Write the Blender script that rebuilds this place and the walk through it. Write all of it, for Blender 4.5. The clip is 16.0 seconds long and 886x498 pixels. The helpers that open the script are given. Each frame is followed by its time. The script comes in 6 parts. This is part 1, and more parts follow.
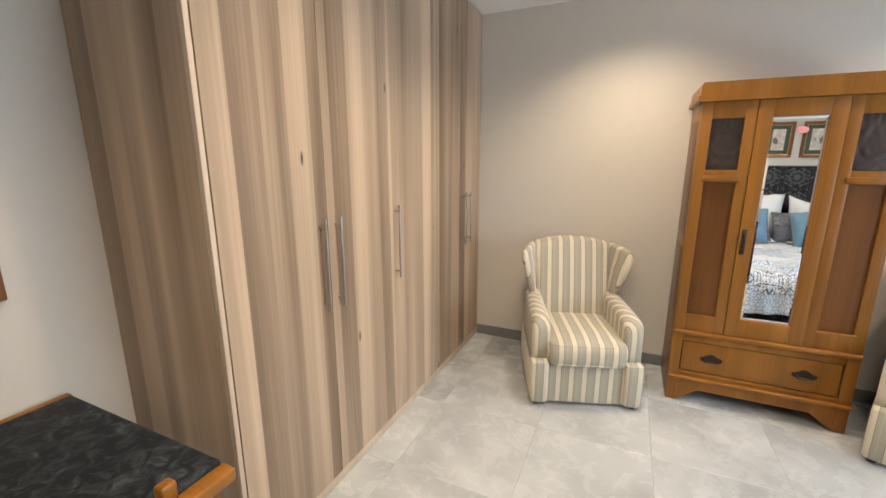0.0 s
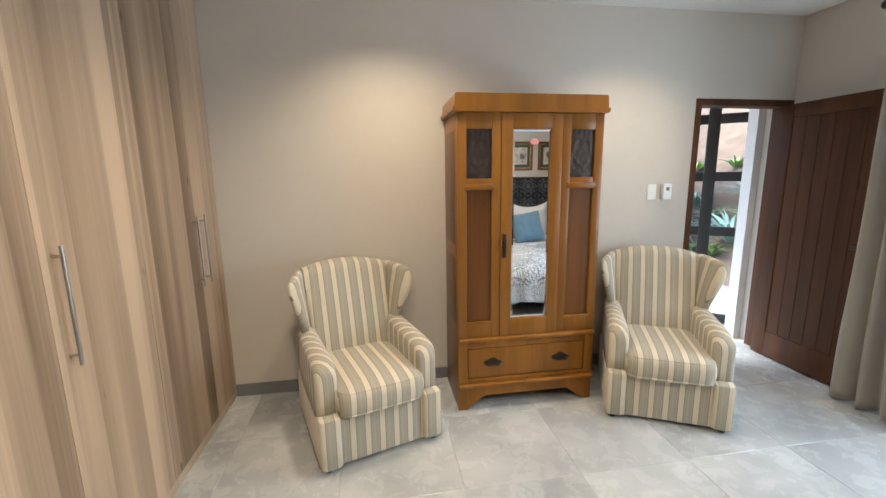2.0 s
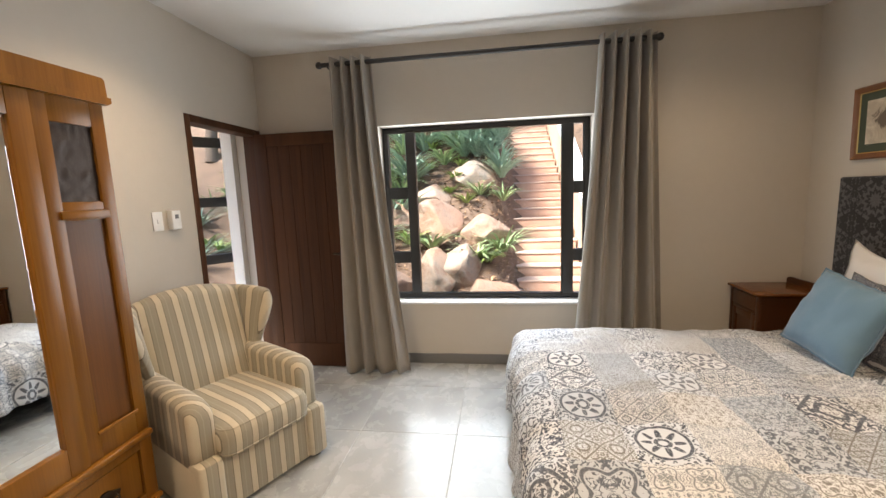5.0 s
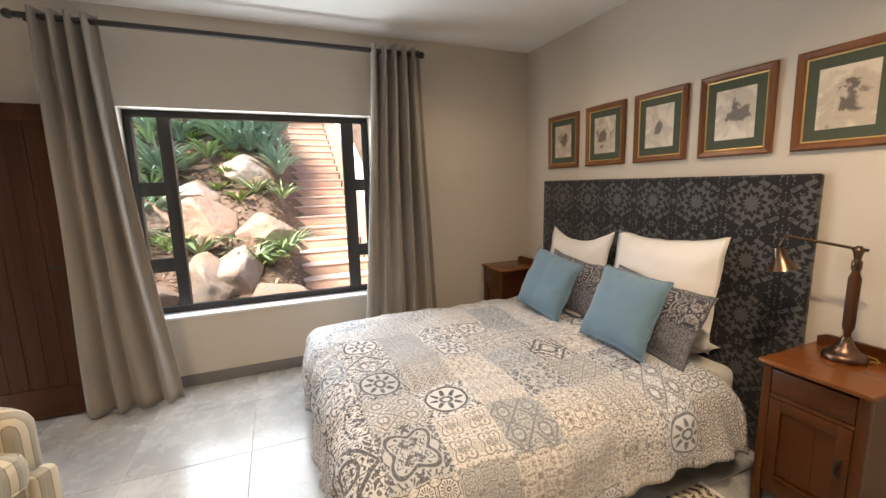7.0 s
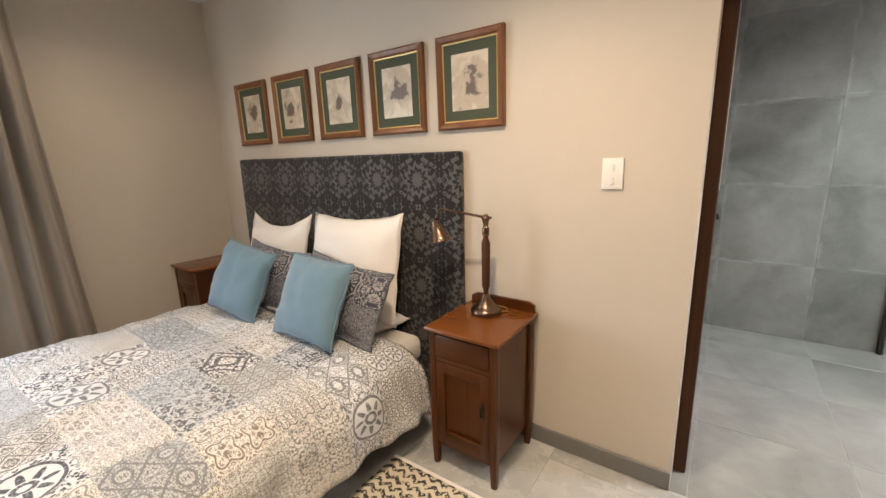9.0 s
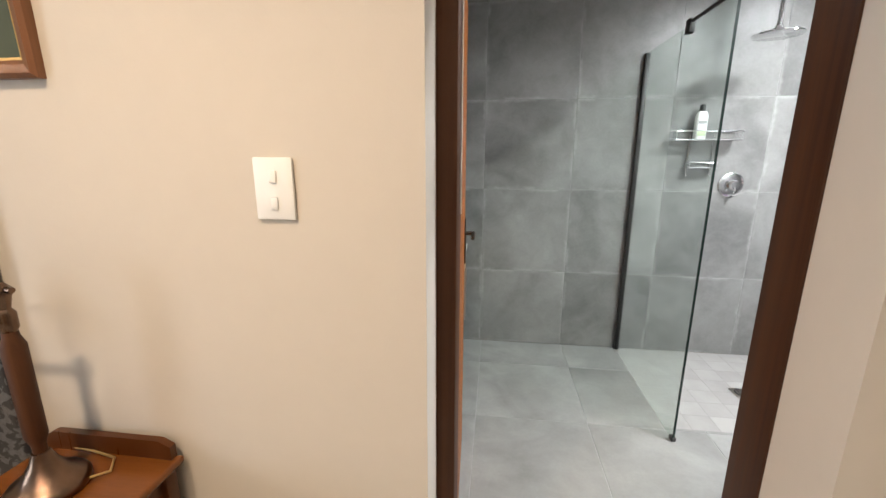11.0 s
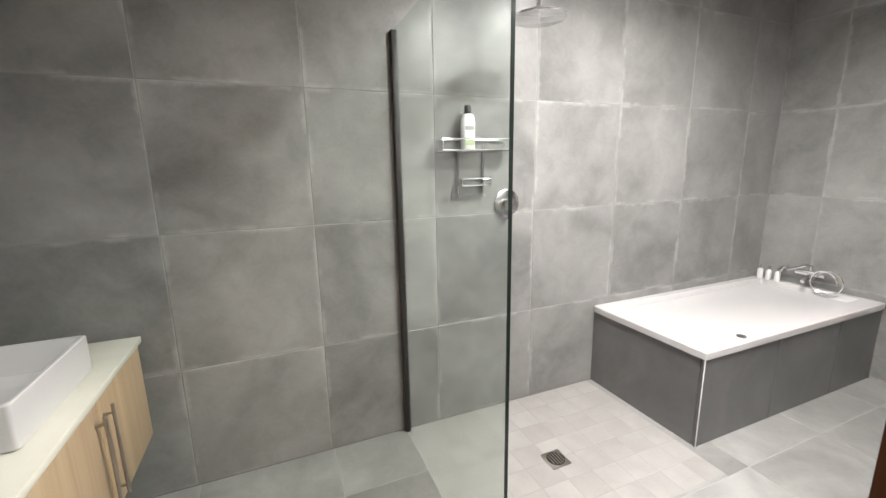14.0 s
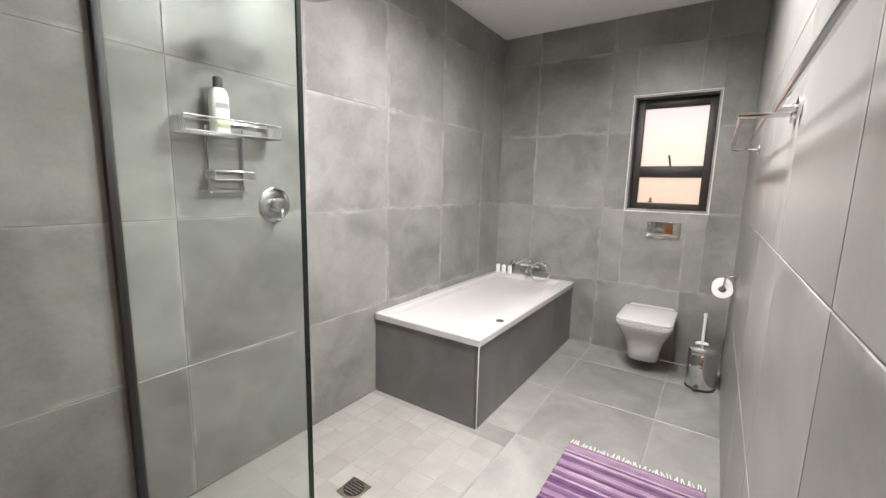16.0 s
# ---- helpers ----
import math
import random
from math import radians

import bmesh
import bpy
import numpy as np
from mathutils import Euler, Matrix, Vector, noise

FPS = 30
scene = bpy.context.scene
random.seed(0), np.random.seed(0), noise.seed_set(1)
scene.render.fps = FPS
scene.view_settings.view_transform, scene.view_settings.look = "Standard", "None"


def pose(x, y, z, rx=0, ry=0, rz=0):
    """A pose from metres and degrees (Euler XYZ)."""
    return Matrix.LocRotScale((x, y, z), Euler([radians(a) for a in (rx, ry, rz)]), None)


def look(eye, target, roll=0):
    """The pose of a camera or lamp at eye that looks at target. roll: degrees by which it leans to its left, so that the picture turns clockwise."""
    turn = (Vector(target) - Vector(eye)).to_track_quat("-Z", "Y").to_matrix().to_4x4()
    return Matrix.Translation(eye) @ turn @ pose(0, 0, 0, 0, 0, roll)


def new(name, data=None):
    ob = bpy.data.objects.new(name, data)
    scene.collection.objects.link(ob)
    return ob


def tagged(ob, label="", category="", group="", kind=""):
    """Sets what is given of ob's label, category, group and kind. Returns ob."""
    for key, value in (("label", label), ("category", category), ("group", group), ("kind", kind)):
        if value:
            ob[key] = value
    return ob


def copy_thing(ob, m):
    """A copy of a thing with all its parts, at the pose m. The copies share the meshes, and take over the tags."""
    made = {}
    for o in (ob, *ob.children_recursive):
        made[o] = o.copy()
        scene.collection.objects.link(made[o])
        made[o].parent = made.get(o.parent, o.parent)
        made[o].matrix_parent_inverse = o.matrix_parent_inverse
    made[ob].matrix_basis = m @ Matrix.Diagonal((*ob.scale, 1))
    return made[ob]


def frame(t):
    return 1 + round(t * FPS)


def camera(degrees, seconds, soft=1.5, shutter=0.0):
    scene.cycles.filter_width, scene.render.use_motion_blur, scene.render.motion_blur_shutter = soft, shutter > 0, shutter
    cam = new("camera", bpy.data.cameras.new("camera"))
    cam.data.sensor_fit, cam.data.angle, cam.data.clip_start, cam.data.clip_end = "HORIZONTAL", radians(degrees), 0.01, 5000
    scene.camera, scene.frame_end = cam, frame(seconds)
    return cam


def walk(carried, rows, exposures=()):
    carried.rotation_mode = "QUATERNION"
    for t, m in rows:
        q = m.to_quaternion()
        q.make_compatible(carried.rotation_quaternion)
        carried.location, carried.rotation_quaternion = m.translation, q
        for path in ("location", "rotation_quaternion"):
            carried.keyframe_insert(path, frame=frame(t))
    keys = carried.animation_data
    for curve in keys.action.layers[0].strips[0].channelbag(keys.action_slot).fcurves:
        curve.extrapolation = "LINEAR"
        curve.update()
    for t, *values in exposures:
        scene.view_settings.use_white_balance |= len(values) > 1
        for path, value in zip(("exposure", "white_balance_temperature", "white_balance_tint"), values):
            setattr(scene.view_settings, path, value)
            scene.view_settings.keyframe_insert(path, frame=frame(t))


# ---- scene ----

cam = camera(95.0, 16.0)
PATH = [
    (0, (0.489, 0.377, 1.567), (-0.322, 2.154, 1.139), 0.0),
    (0.5, (0.472, 0.393, 1.524), (-0.173, 2.248, 1.148), 0.1),
    (1, (0.478, 0.478, 1.536), (0.063, 2.398, 1.157), -0.3),
    (1.5, (0.419, 0.658, 1.546), (0.34, 2.622, 1.176), -0.5),
    (2, (0.356, 0.843, 1.529), (0.664, 2.787, 1.175), -0.8),
    (2.5, (0.28, 1.054, 1.539), (0.969, 2.894, 1.168), -1.3),
    (3, (0.212, 1.219, 1.514), (1.264, 2.885, 1.173), -1.9),
    (3.5, (0.232, 1.39, 1.494), (1.62, 2.798, 1.195), -2.2),
    (4, (0.247, 1.545, 1.518), (1.918, 2.606, 1.23), -2.1),
    (4.5, (0.258, 1.626, 1.498), (2.127, 2.28, 1.22), -2.2),
    (7, (0.183, 1.714, 1.487), (2.013, 0.969, 1.172), -1.4),
    (7.5, (0.176, 1.661, 1.487), (1.906, 0.716, 1.15), -1.6),
    (8, (0.179, 1.575, 1.473), (1.76, 0.404, 1.109), -1.9),
    (8.5, (0.168, 1.426, 1.464), (1.55, 0.037, 1.062), -2.2),
    (9, (0.13, 1.194, 1.449), (1.256, -0.403, 1.024), -1.5),
    (9.5, (0.068, 0.975, 1.444), (0.885, -0.790, 1.009), -0.6),
    (10, (0.103, 0.688, 1.441), (0.577, -1.203, 0.994), 0.3),
    (10.2, (0.113, 0.585, 1.443), (0.459, -1.345, 1.000), 0.4),
    (12.5, (-0.134, -0.443, 1.472), (0.008, -2.381, 0.998), -0.2),
    (13, (-0.233, -0.598, 1.493), (-0.275, -2.543, 1.032), -0.7),
    (13.5, (-0.297, -0.718, 1.487), (-0.651, -2.641, 1.063), -0.9),
    (14, (-0.29, -0.83, 1.465), (-1.042, -2.64, 1.067), -1.0),
    (14.5, (-0.296, -0.929, 1.424), (-1.376, -2.566, 1.035), -0.7),
    (15, (-0.315, -1.006, 1.392), (-1.659, -2.434, 0.999), -0.0),
    (15.5, (-0.33, -1.039, 1.354), (-1.858, -2.277, 0.99), 0.7),
    (16, (-0.342, -1.061, 1.362), (-1.983, -2.161, 1.052), 1.4),
]

# ---- camera white balance and exposure over the walk ----
EXPOSURES = [
    (0.0, 2.28, 5650, 5), (1.0, 2.22, 5650, 5), (2.5, 2.0, 5650, 3), (3.5, 1.85, 5750, 3), (4.1, 1.74, 6600, 8), (7.0, 1.8, 6850, 11), (8.5, 1.92, 6800, 11), (9.5, 2.08, 6250, 8),
    (10.2, 2.08, 6250, 9), (12.3, 2.2, 6500, 11), (13.5, 2.2, 6800, 13), (16.0, 1.98, 6900, 14),
]

walk(cam, [(t, look(eye, target, roll)) for t, eye, target, roll in PATH], EXPOSURES)

# ---- world, sun and lamps ----
SUN_EL, SUN_AZ = 54.0, 312.0
world = bpy.data.worlds.new("sky")
scene.world = world
world.use_nodes = True
_bg = world.node_tree.nodes["Background"]
_sky = world.node_tree.nodes.new("ShaderNodeTexSky")
_sky.sky_type, _sky.sun_disc = "NISHITA", False
_sky.sun_elevation, _sky.sun_rotation = radians(SUN_EL), radians(SUN_AZ)
world.node_tree.links.new(_sky.outputs[0], _bg.inputs[0])
_bg.inputs[1].default_value = 0.15
sun = new("sun", bpy.data.lights.new("sun", "SUN"))
sun.data.energy, sun.data.angle, sun.data.color = 5.0, radians(20.0), (1.0, 0.94, 0.86)
_d = Vector((math.sin(radians(SUN_AZ)) * math.cos(radians(SUN_EL)), math.cos(radians(SUN_AZ)) * math.cos(radians(SUN_EL)), math.sin(radians(SUN_EL))))
sun.rotation_euler = _d.to_track_quat("Z", "Y").to_euler()

WARM, COOL = (1.0, 0.75, 0.51), (0.94, 0.95, 0.95)
CEIL = 2.69
# unseen ceiling lamps, downlights and added fill: x, y, watts, colour, cone
ASSUMED_LAMPS = [
    # the lamps at (0.20, 1.55) and (2.6, 0.35) are added fill
    (0.45, 3.02, 27, WARM, 138), (2.15, 3.02, 20, WARM, 130), (0.20, 1.55, 28, WARM, 150), (2.6, 0.35, 13, WARM, 150), (0.78, 0.40, 42, WARM, 140), (-0.28, 0.02, 7, WARM, 140),
    # second splits off the first; third is added to brighten the pine door
    (-1.66, -1.36, 105, COOL, 172), (-2.10, -1.80, 72, COOL, 172), (-0.14, -1.28, 9, COOL, 150),
]
for lx, ly, watts, tint, cone in ASSUMED_LAMPS:
    lamp = new("assumed_ceiling_lamp", bpy.data.lights.new("assumed_ceiling_lamp", "SPOT"))
    lamp.data.energy, lamp.data.color, lamp.data.spot_size, lamp.data.spot_blend = watts, tint, radians(cone), 0.8
    lamp.data.shadow_soft_size = 0.045 if tint is WARM else 0.10
    lamp.location = (lx, ly, CEIL - 0.012)

# daylight of the open sky at the bedroom window
daylight = new("window_daylight", bpy.data.lights.new("window_daylight", "AREA"))
daylight.data.shape, daylight.data.size, daylight.data.size_y = "RECTANGLE", 1.40, 1.60
daylight.data.energy, daylight.data.color = 16.0, (0.82, 0.91, 1.0)
daylight.matrix_basis = pose(3.74, 1.795, 1.31, 0, 90, 0)


# ---- materials ----
class Nodes:
    """A short way to write shader arithmetic."""

    def __init__(self, name):
        self.mat = bpy.data.materials.new(name)
        self.mat.use_nodes = True
        self.t = self.mat.node_tree
        self.bsdf = self.t.nodes["Principled BSDF"]

    def put(self, socket, value):
        if isinstance(value, bpy.types.NodeSocket):
            self.t.links.new(value, socket)
        elif isinstance(value, (tuple, list)) and len(value) == 3 and socket.type == "RGBA":
            socket.default_value = (*value, 1.0)
        else:
            socket.default_value = value

    def m(self, op, a, b=0.0, c=0.0):
        n = self.t.nodes.new("ShaderNodeMath")
        n.operation = op
        for s, v in zip(n.inputs, (a, b, c)):
            self.put(s, v)
        return n.outputs[0]

    def v(self, op, a, b=(0, 0, 0)):
        n = self.t.nodes.new("ShaderNodeVectorMath")
        n.operation = op
        self.put(n.inputs[0], a)
        if op == "SCALE":
            self.put(n.inputs["Scale"], b)
        else:
            self.put(n.inputs[1], b)
        return n.outputs["Value"] if op in ("LENGTH", "DOT_PRODUCT") else n.outputs[0]

    def coord(self, kind="Object"):
        return self.t.nodes.new("ShaderNodeTexCoord").outputs[kind]

    def xyz(self, vec):
        n = self.t.nodes.new("ShaderNodeSeparateXYZ")
        self.put(n.inputs[0], vec)
        return n.outputs

    def vec(self, x, y, z=0.0):
        n = self.t.nodes.new("ShaderNodeCombineXYZ")
        for s, v in zip(n.inputs, (x, y, z)):
            self.put(s, v)
        return n.outputs[0]

    def rand(self):
        return self.t.nodes.new("ShaderNodeObjectInfo").outputs["Random"]

    def shifted(self, scale=(1, 1, 1), spread=7.0):
        """Object coordinates, scaled, moved by a random amount for each object."""
        c = self.v("MULTIPLY", self.coord(), scale)
        r = self.m("MULTIPLY", self.rand(), spread)
        return self.v("ADD", c, self.vec(r, self.m("MULTIPLY", r, 1.7), self.m("MULTIPLY", r, 0.6)))

    def noise(self, vec, scale=5.0, detail=4.0, rough=0.55, dist=0.0):
        n = self.t.nodes.new("ShaderNodeTexNoise")
        self.put(n.inputs["Vector"], vec)
        n.inputs["Scale"].default_value, n.inputs["Detail"].default_value = scale, detail
        n.inputs["Roughness"].default_value, n.inputs["Distortion"].default_value = rough, dist
        return n.outputs[0]

    def voronoi(self, vec, scale=5.0, feature="F1", out="Distance"):
        n = self.t.nodes.new("ShaderNodeTexVoronoi")
        n.feature = feature
        self.put(n.inputs["Vector"], vec)
        n.inputs["Scale"].default_value = scale
        return n.outputs[out]

    def white(self, vec):
        n = self.t.nodes.new("ShaderNodeTexWhiteNoise")
        self.put(n.inputs["Vector"], vec)
        return n.outputs["Value"]

    def ramp(self, fac, stops, kind="LINEAR"):
        n = self.t.nodes.new("ShaderNodeValToRGB")
        n.color_ramp.interpolation = kind
        e = n.color_ramp.elements
        while len(e) < len(stops):
            e.new(0.5)
        for el, (p, c) in zip(e, stops):
            el.position = p
            el.color = (*(c if isinstance(c, (tuple, list)) else (c, c, c)), 1.0)
        self.put(n.inputs[0], fac)
        return n.outputs[0]

    def mix(self, fac, a, b, how="MIX"):
        n = self.t.nodes.new("ShaderNodeMix")
        n.data_type, n.blend_type = "RGBA", how
        self.put(n.inputs[0], fac)
        self.put(n.inputs[6], a)
        self.put(n.inputs[7], b)
        return n.outputs[2]

    def step(self, a, lo, hi):
        n = self.t.nodes.new("ShaderNodeMapRange")
        n.interpolation_type = "SMOOTHSTEP"
        self.put(n.inputs[0], a)
        n.inputs[1].default_value, n.inputs[2].default_value = lo, hi
        return n.outputs[0]

    def bump(self, height, strength=0.3, dist=0.01):
        n = self.t.nodes.new("ShaderNodeBump")
        n.inputs["Strength"].default_value, n.inputs["Distance"].default_value = strength, dist
        self.put(n.inputs["Height"], height)
        self.t.links.new(n.outputs[0], self.bsdf.inputs["Normal"])

    def done(self, color=None, rough=0.5, metal=0.0, spec=0.5, **more):
        b = self.bsdf.inputs
        if color is not None:
            self.put(b["Base Color"], color)
        self.put(b["Roughness"], rough)
        self.put(b["Metallic"], metal)
        self.put(b["Specular IOR Level"], spec)
        for k, v in more.items():
            self.put(b[k.replace("_", " ")], v)
        return self.mat


def plain(name, color, rough=0.5, metal=0.0, vary=0.12, scale=8.0, bump=0.0, spec=0.5, **more):
    """A surface of one colour with two scales of slight unevenness."""
    n = Nodes(name)
    c = n.shifted()
    big, fine = n.noise(c, scale * 0.3, 3), n.noise(c, scale * 6, 3)
    f = n.m("ADD", n.m("MULTIPLY", big, 0.65), n.m("MULTIPLY", fine, 0.35))
    col = n.ramp(f, [(0.25, [v * (1 - vary) for v in color]), (0.75, [min(1, v * (1 + vary)) for v in color])])
    if bump:
        n.bump(n.noise(c, scale * 12, 4), bump, 0.004)
    return n.done(col, n.m("ADD", rough - 0.05, n.m("MULTIPLY", big, 0.1)), metal, spec, **more)


def wood(name, dark, light, grain=(18, 18, 1.2), rough=0.38, knots=0.0, streak=1.0, bump=0.15, plank=0.0, spec=0.5, lots=0.05):
    """Wood with its grain along local z unless grain says otherwise."""
    n = Nodes(name)
    c = n.shifted(grain)
    if plank:
        px, py, pz = n.xyz(n.coord())
        row = n.m("FLOOR", n.m("DIVIDE", n.m("ADD", n.m("ADD", px, py), 40.03), plank))
        lot = n.white(n.vec(row, n.rand(), 0.5))
        c = n.v("ADD", c, n.vec(0.0, 0.0, n.m("MULTIPLY", lot, 30.0)))
    broad = n.noise(c, 0.35, 3, 0.5, 0.6)
    fine = n.noise(n.v("MULTIPLY", c, (3.5, 3.5, 1.0)), 1.6, 5, 0.65, 0.3)
    f = n.m("ADD", n.m("MULTIPLY", broad, 0.62 * streak), n.m("MULTIPLY", fine, 1 - 0.62 * streak))
    if plank:
        f = n.m("ADD", f, n.m("MULTIPLY", n.m("SUBTRACT", lot, 0.5), lots))
    mid = [(a + b) / 2 for a, b in zip(dark, light)]
    col = n.ramp(f, [(0.30, dark), (0.5, mid), (0.70, light)])
    if knots:
        k = n.voronoi(n.v("MULTIPLY", n.shifted(), (6.5, 6.5, 1.9)), 1.0)
        col = n.mix(n.m("MULTIPLY", n.step(k, 0.075, 0.02), knots), col, [v * 0.35 for v in dark])
    n.bump(fine, bump, 0.002)
    return n.done(col, n.m("ADD", rough - 0.08, n.m("MULTIPLY", fine, 0.16)), 0.0, spec)


M = {}
M["wall"] = plain("bedroom_wall_paint", (0.56, 0.515, 0.45), 0.75, vary=0.035, scale=3, bump=0.12)
M["ceiling"] = plain("white_ceiling_paint", (0.80, 0.79, 0.77), 0.85, vary=0.02, scale=2)
M["white_paint"] = plain("white_wall_paint", (0.78, 0.77, 0.75), 0.7, vary=0.04, bump=0.15)


def concrete_tile(name, lo, hi, rough, swirl=1.0, coat=0.0, pale=0.0, side=0.6, mottle=0.26):
    """Cement-look porcelain; pale is the strength of the whitish smears along the edges of a tile side metres wide."""
    n = Nodes(name)
    c = n.shifted((1, 1, 1), 23.0)
    cloud = n.noise(c, 1.9, 4, 0.5, swirl)
    mott = n.noise(c, 8.0, 5, 0.65, 0.5)
    fine = n.noise(c, 70.0, 2)
    f = n.m("ADD", n.m("MULTIPLY", cloud, 0.92 - mottle), n.m("ADD", n.m("MULTIPLY", mott, mottle), n.m("MULTIPLY", fine, 0.08)))
    f = n.m("ADD", f, n.m("MULTIPLY", n.m("SUBTRACT", n.rand(), 0.5), 0.09))
    col = n.ramp(f, [(0.32, lo), (0.5, [(a + b) / 2 for a, b in zip(lo, hi)]), (0.68, hi)])
    if pale:
        gx, gy, gz = n.xyz(n.coord("Generated"))
        ex, ey = (n.m("MINIMUM", g, n.m("SUBTRACT", 1.0, g)) for g in (gx, gy))
        e = n.m("MULTIPLY", n.m("MINIMUM", ex, ey), side)
        ragged = n.m("ADD", e, n.m("MULTIPLY", n.m("SUBTRACT", n.noise(c, 26.0, 4, 0.6), 0.5), 0.03))
        smear = n.m("MULTIPLY", n.step(ragged, 0.024, 0.0), n.step(n.noise(c, 5.5, 2), 0.44, 0.62))
        line = n.m("MULTIPLY", n.step(e, 0.007, 0.002), 0.25)
        col = n.mix(n.m("MULTIPLY", n.m("MAXIMUM", smear, line), pale), col, [min(0.6, v * 1.45) for v in hi])
    n.bump(fine, 0.04, 0.002)
    return n.done(col, n.m("ADD", rough, n.m("MULTIPLY", mott, 0.14)), Coat_Weight=coat, Coat_Roughness=0.16)


M["floor_tile"] = concrete_tile("grey_concrete_floor_tile", (0.31, 0.32, 0.32), (0.51, 0.52, 0.515), 0.20, 0.8, 0.45, 0.2, mottle=0.10)
M["bath_tile"] = concrete_tile("grey_concrete_wall_tile", (0.145, 0.144, 0.14), (0.318, 0.316, 0.308), 0.26, 0.6, 0.0, 0.42)
M["bath_floor_tile"] = concrete_tile("grey_concrete_bath_floor_tile", (0.175, 0.175, 0.167), (0.325, 0.325, 0.312), 0.25, 1.2, 0.0, 0.12)
M["shower_tile"] = concrete_tile("light_shower_mosaic", (0.26, 0.25, 0.237), (0.37, 0.36, 0.345), 0.35)
M["tub_tile"] = concrete_tile("dark_grey_panel_tile", (0.10, 0.10, 0.10), (0.18, 0.18, 0.18), 0.3)
M["shower_grout"] = plain("pale_shower_grout", (0.30, 0.292, 0.28), 0.9)
M["grout"] = plain("pale_grout", (0.27, 0.27, 0.26), 0.9)
M["floor_grout"] = plain("grey_floor_grout", (0.34, 0.34, 0.33), 0.9)
M["skirting"] = plain("grey_tile_skirting", (0.17, 0.17, 0.17), 0.4)
M["closet"] = wood("washed_oak_laminate", (0.125, 0.080, 0.046), (0.53, 0.40, 0.28), (13, 13, 0.5), 0.40, knots=0.9, streak=1.3, plank=0.121, lots=0.15)
M["closet_edge"] = wood("pale_oak_edge", (0.40, 0.30, 0.21), (0.60, 0.50, 0.38), (22, 22, 0.9), 0.42)
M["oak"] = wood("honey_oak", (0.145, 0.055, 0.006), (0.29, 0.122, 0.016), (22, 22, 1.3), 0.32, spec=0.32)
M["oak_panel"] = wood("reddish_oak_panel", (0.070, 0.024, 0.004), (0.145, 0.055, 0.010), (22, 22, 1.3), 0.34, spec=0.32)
M["mahogany"] = wood("dark_mahogany", (0.026, 0.0095, 0.004), (0.092, 0.036, 0.0135), (12, 12, 0.9), 0.55, knots=0.7, spec=0.25)
# body toned down for its shaded front; the top is a lighter, lit copy
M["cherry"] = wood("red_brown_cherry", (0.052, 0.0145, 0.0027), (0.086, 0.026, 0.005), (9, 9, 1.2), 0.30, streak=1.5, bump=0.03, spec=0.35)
M["cherry_lit_x"] = wood("red_brown_cherry_lit_top", (0.10, 0.030, 0.006), (0.17, 0.056, 0.012), (1.3, 11, 11), 0.22)
M["pine"] = wood("varnished_orange_pine", (0.17, 0.040, 0.003), (0.42, 0.130, 0.009), (9, 9, 0.6), 0.42, knots=0.9, streak=1.3, spec=0.3)
M["vanity_wood"] = wood("pale_oak_vanity", (0.33, 0.22, 0.125), (0.55, 0.42, 0.28), (22, 22, 1.0), 0.45)
M["black_metal"] = plain("black_powder_coat", (0.02, 0.018, 0.017), 0.45)
# near-black: the shade in the door's slat gaps is put into this colour
M["gap_shade"] = plain("slat_gap_shade", (0.012, 0.006, 0.004), 0.7)
M["bronze"] = plain("dark_bronze", (0.055, 0.042, 0.032), 0.42, 0.8, vary=0.3, bump=0.2)
M["chrome"] = plain("chrome", (0.75, 0.75, 0.76), 0.10, 1.0, vary=0.03)
M["steel"] = plain("brushed_steel", (0.42, 0.39, 0.35), 0.32, 1.0, vary=0.1)
M["copper"] = plain("antique_copper", (0.16, 0.105, 0.075), 0.27, 1.0, vary=0.35, scale=10)
M["ceramic"] = plain("white_ceramic", (0.57, 0.565, 0.56), 0.10, vary=0.01)
M["white_plastic"] = plain("white_plastic", (0.76, 0.76, 0.74), 0.4, vary=0.02)


def weave(name, color, vary=0.15, rough=0.95, scale=900.0, sheen=0.3):
    n = Nodes(name)
    c = n.coord()
    x, y, z = n.xyz(c)
    w = n.m("MULTIPLY", n.m("SINE", n.m("MULTIPLY", n.m("ADD", x, y), scale)), n.m("SINE", n.m("MULTIPLY", z, scale)))
    big = n.noise(n.shifted(), 3.0, 4)
    f = n.m("ADD", n.m("MULTIPLY", n.m("ADD", n.m("MULTIPLY", w, 0.5), 0.5), 0.3), n.m("MULTIPLY", big, 0.7))
    col = n.ramp(f, [(0.2, [v * (1 - vary) for v in color]), (0.8, [min(1, v * (1 + vary)) for v in color])])
    n.bump(w, 0.12, 0.001)
    return n.done(col, rough, 0.0, 0.2, Sheen_Weight=sheen)


M["curtain"] = weave("grey_linen_curtain", (0.275, 0.247, 0.215))
M["white_linen"] = weave("white_cotton", (0.74, 0.73, 0.725), 0.05)
M["blue_linen"] = weave("powder_blue_linen", (0.14, 0.235, 0.32), 0.12)
M["mattress"] = weave("white_mattress_ticking", (0.62, 0.61, 0.58), 0.06)
M["bed_base"] = weave("charcoal_bed_base", (0.035, 0.035, 0.037), 0.2)


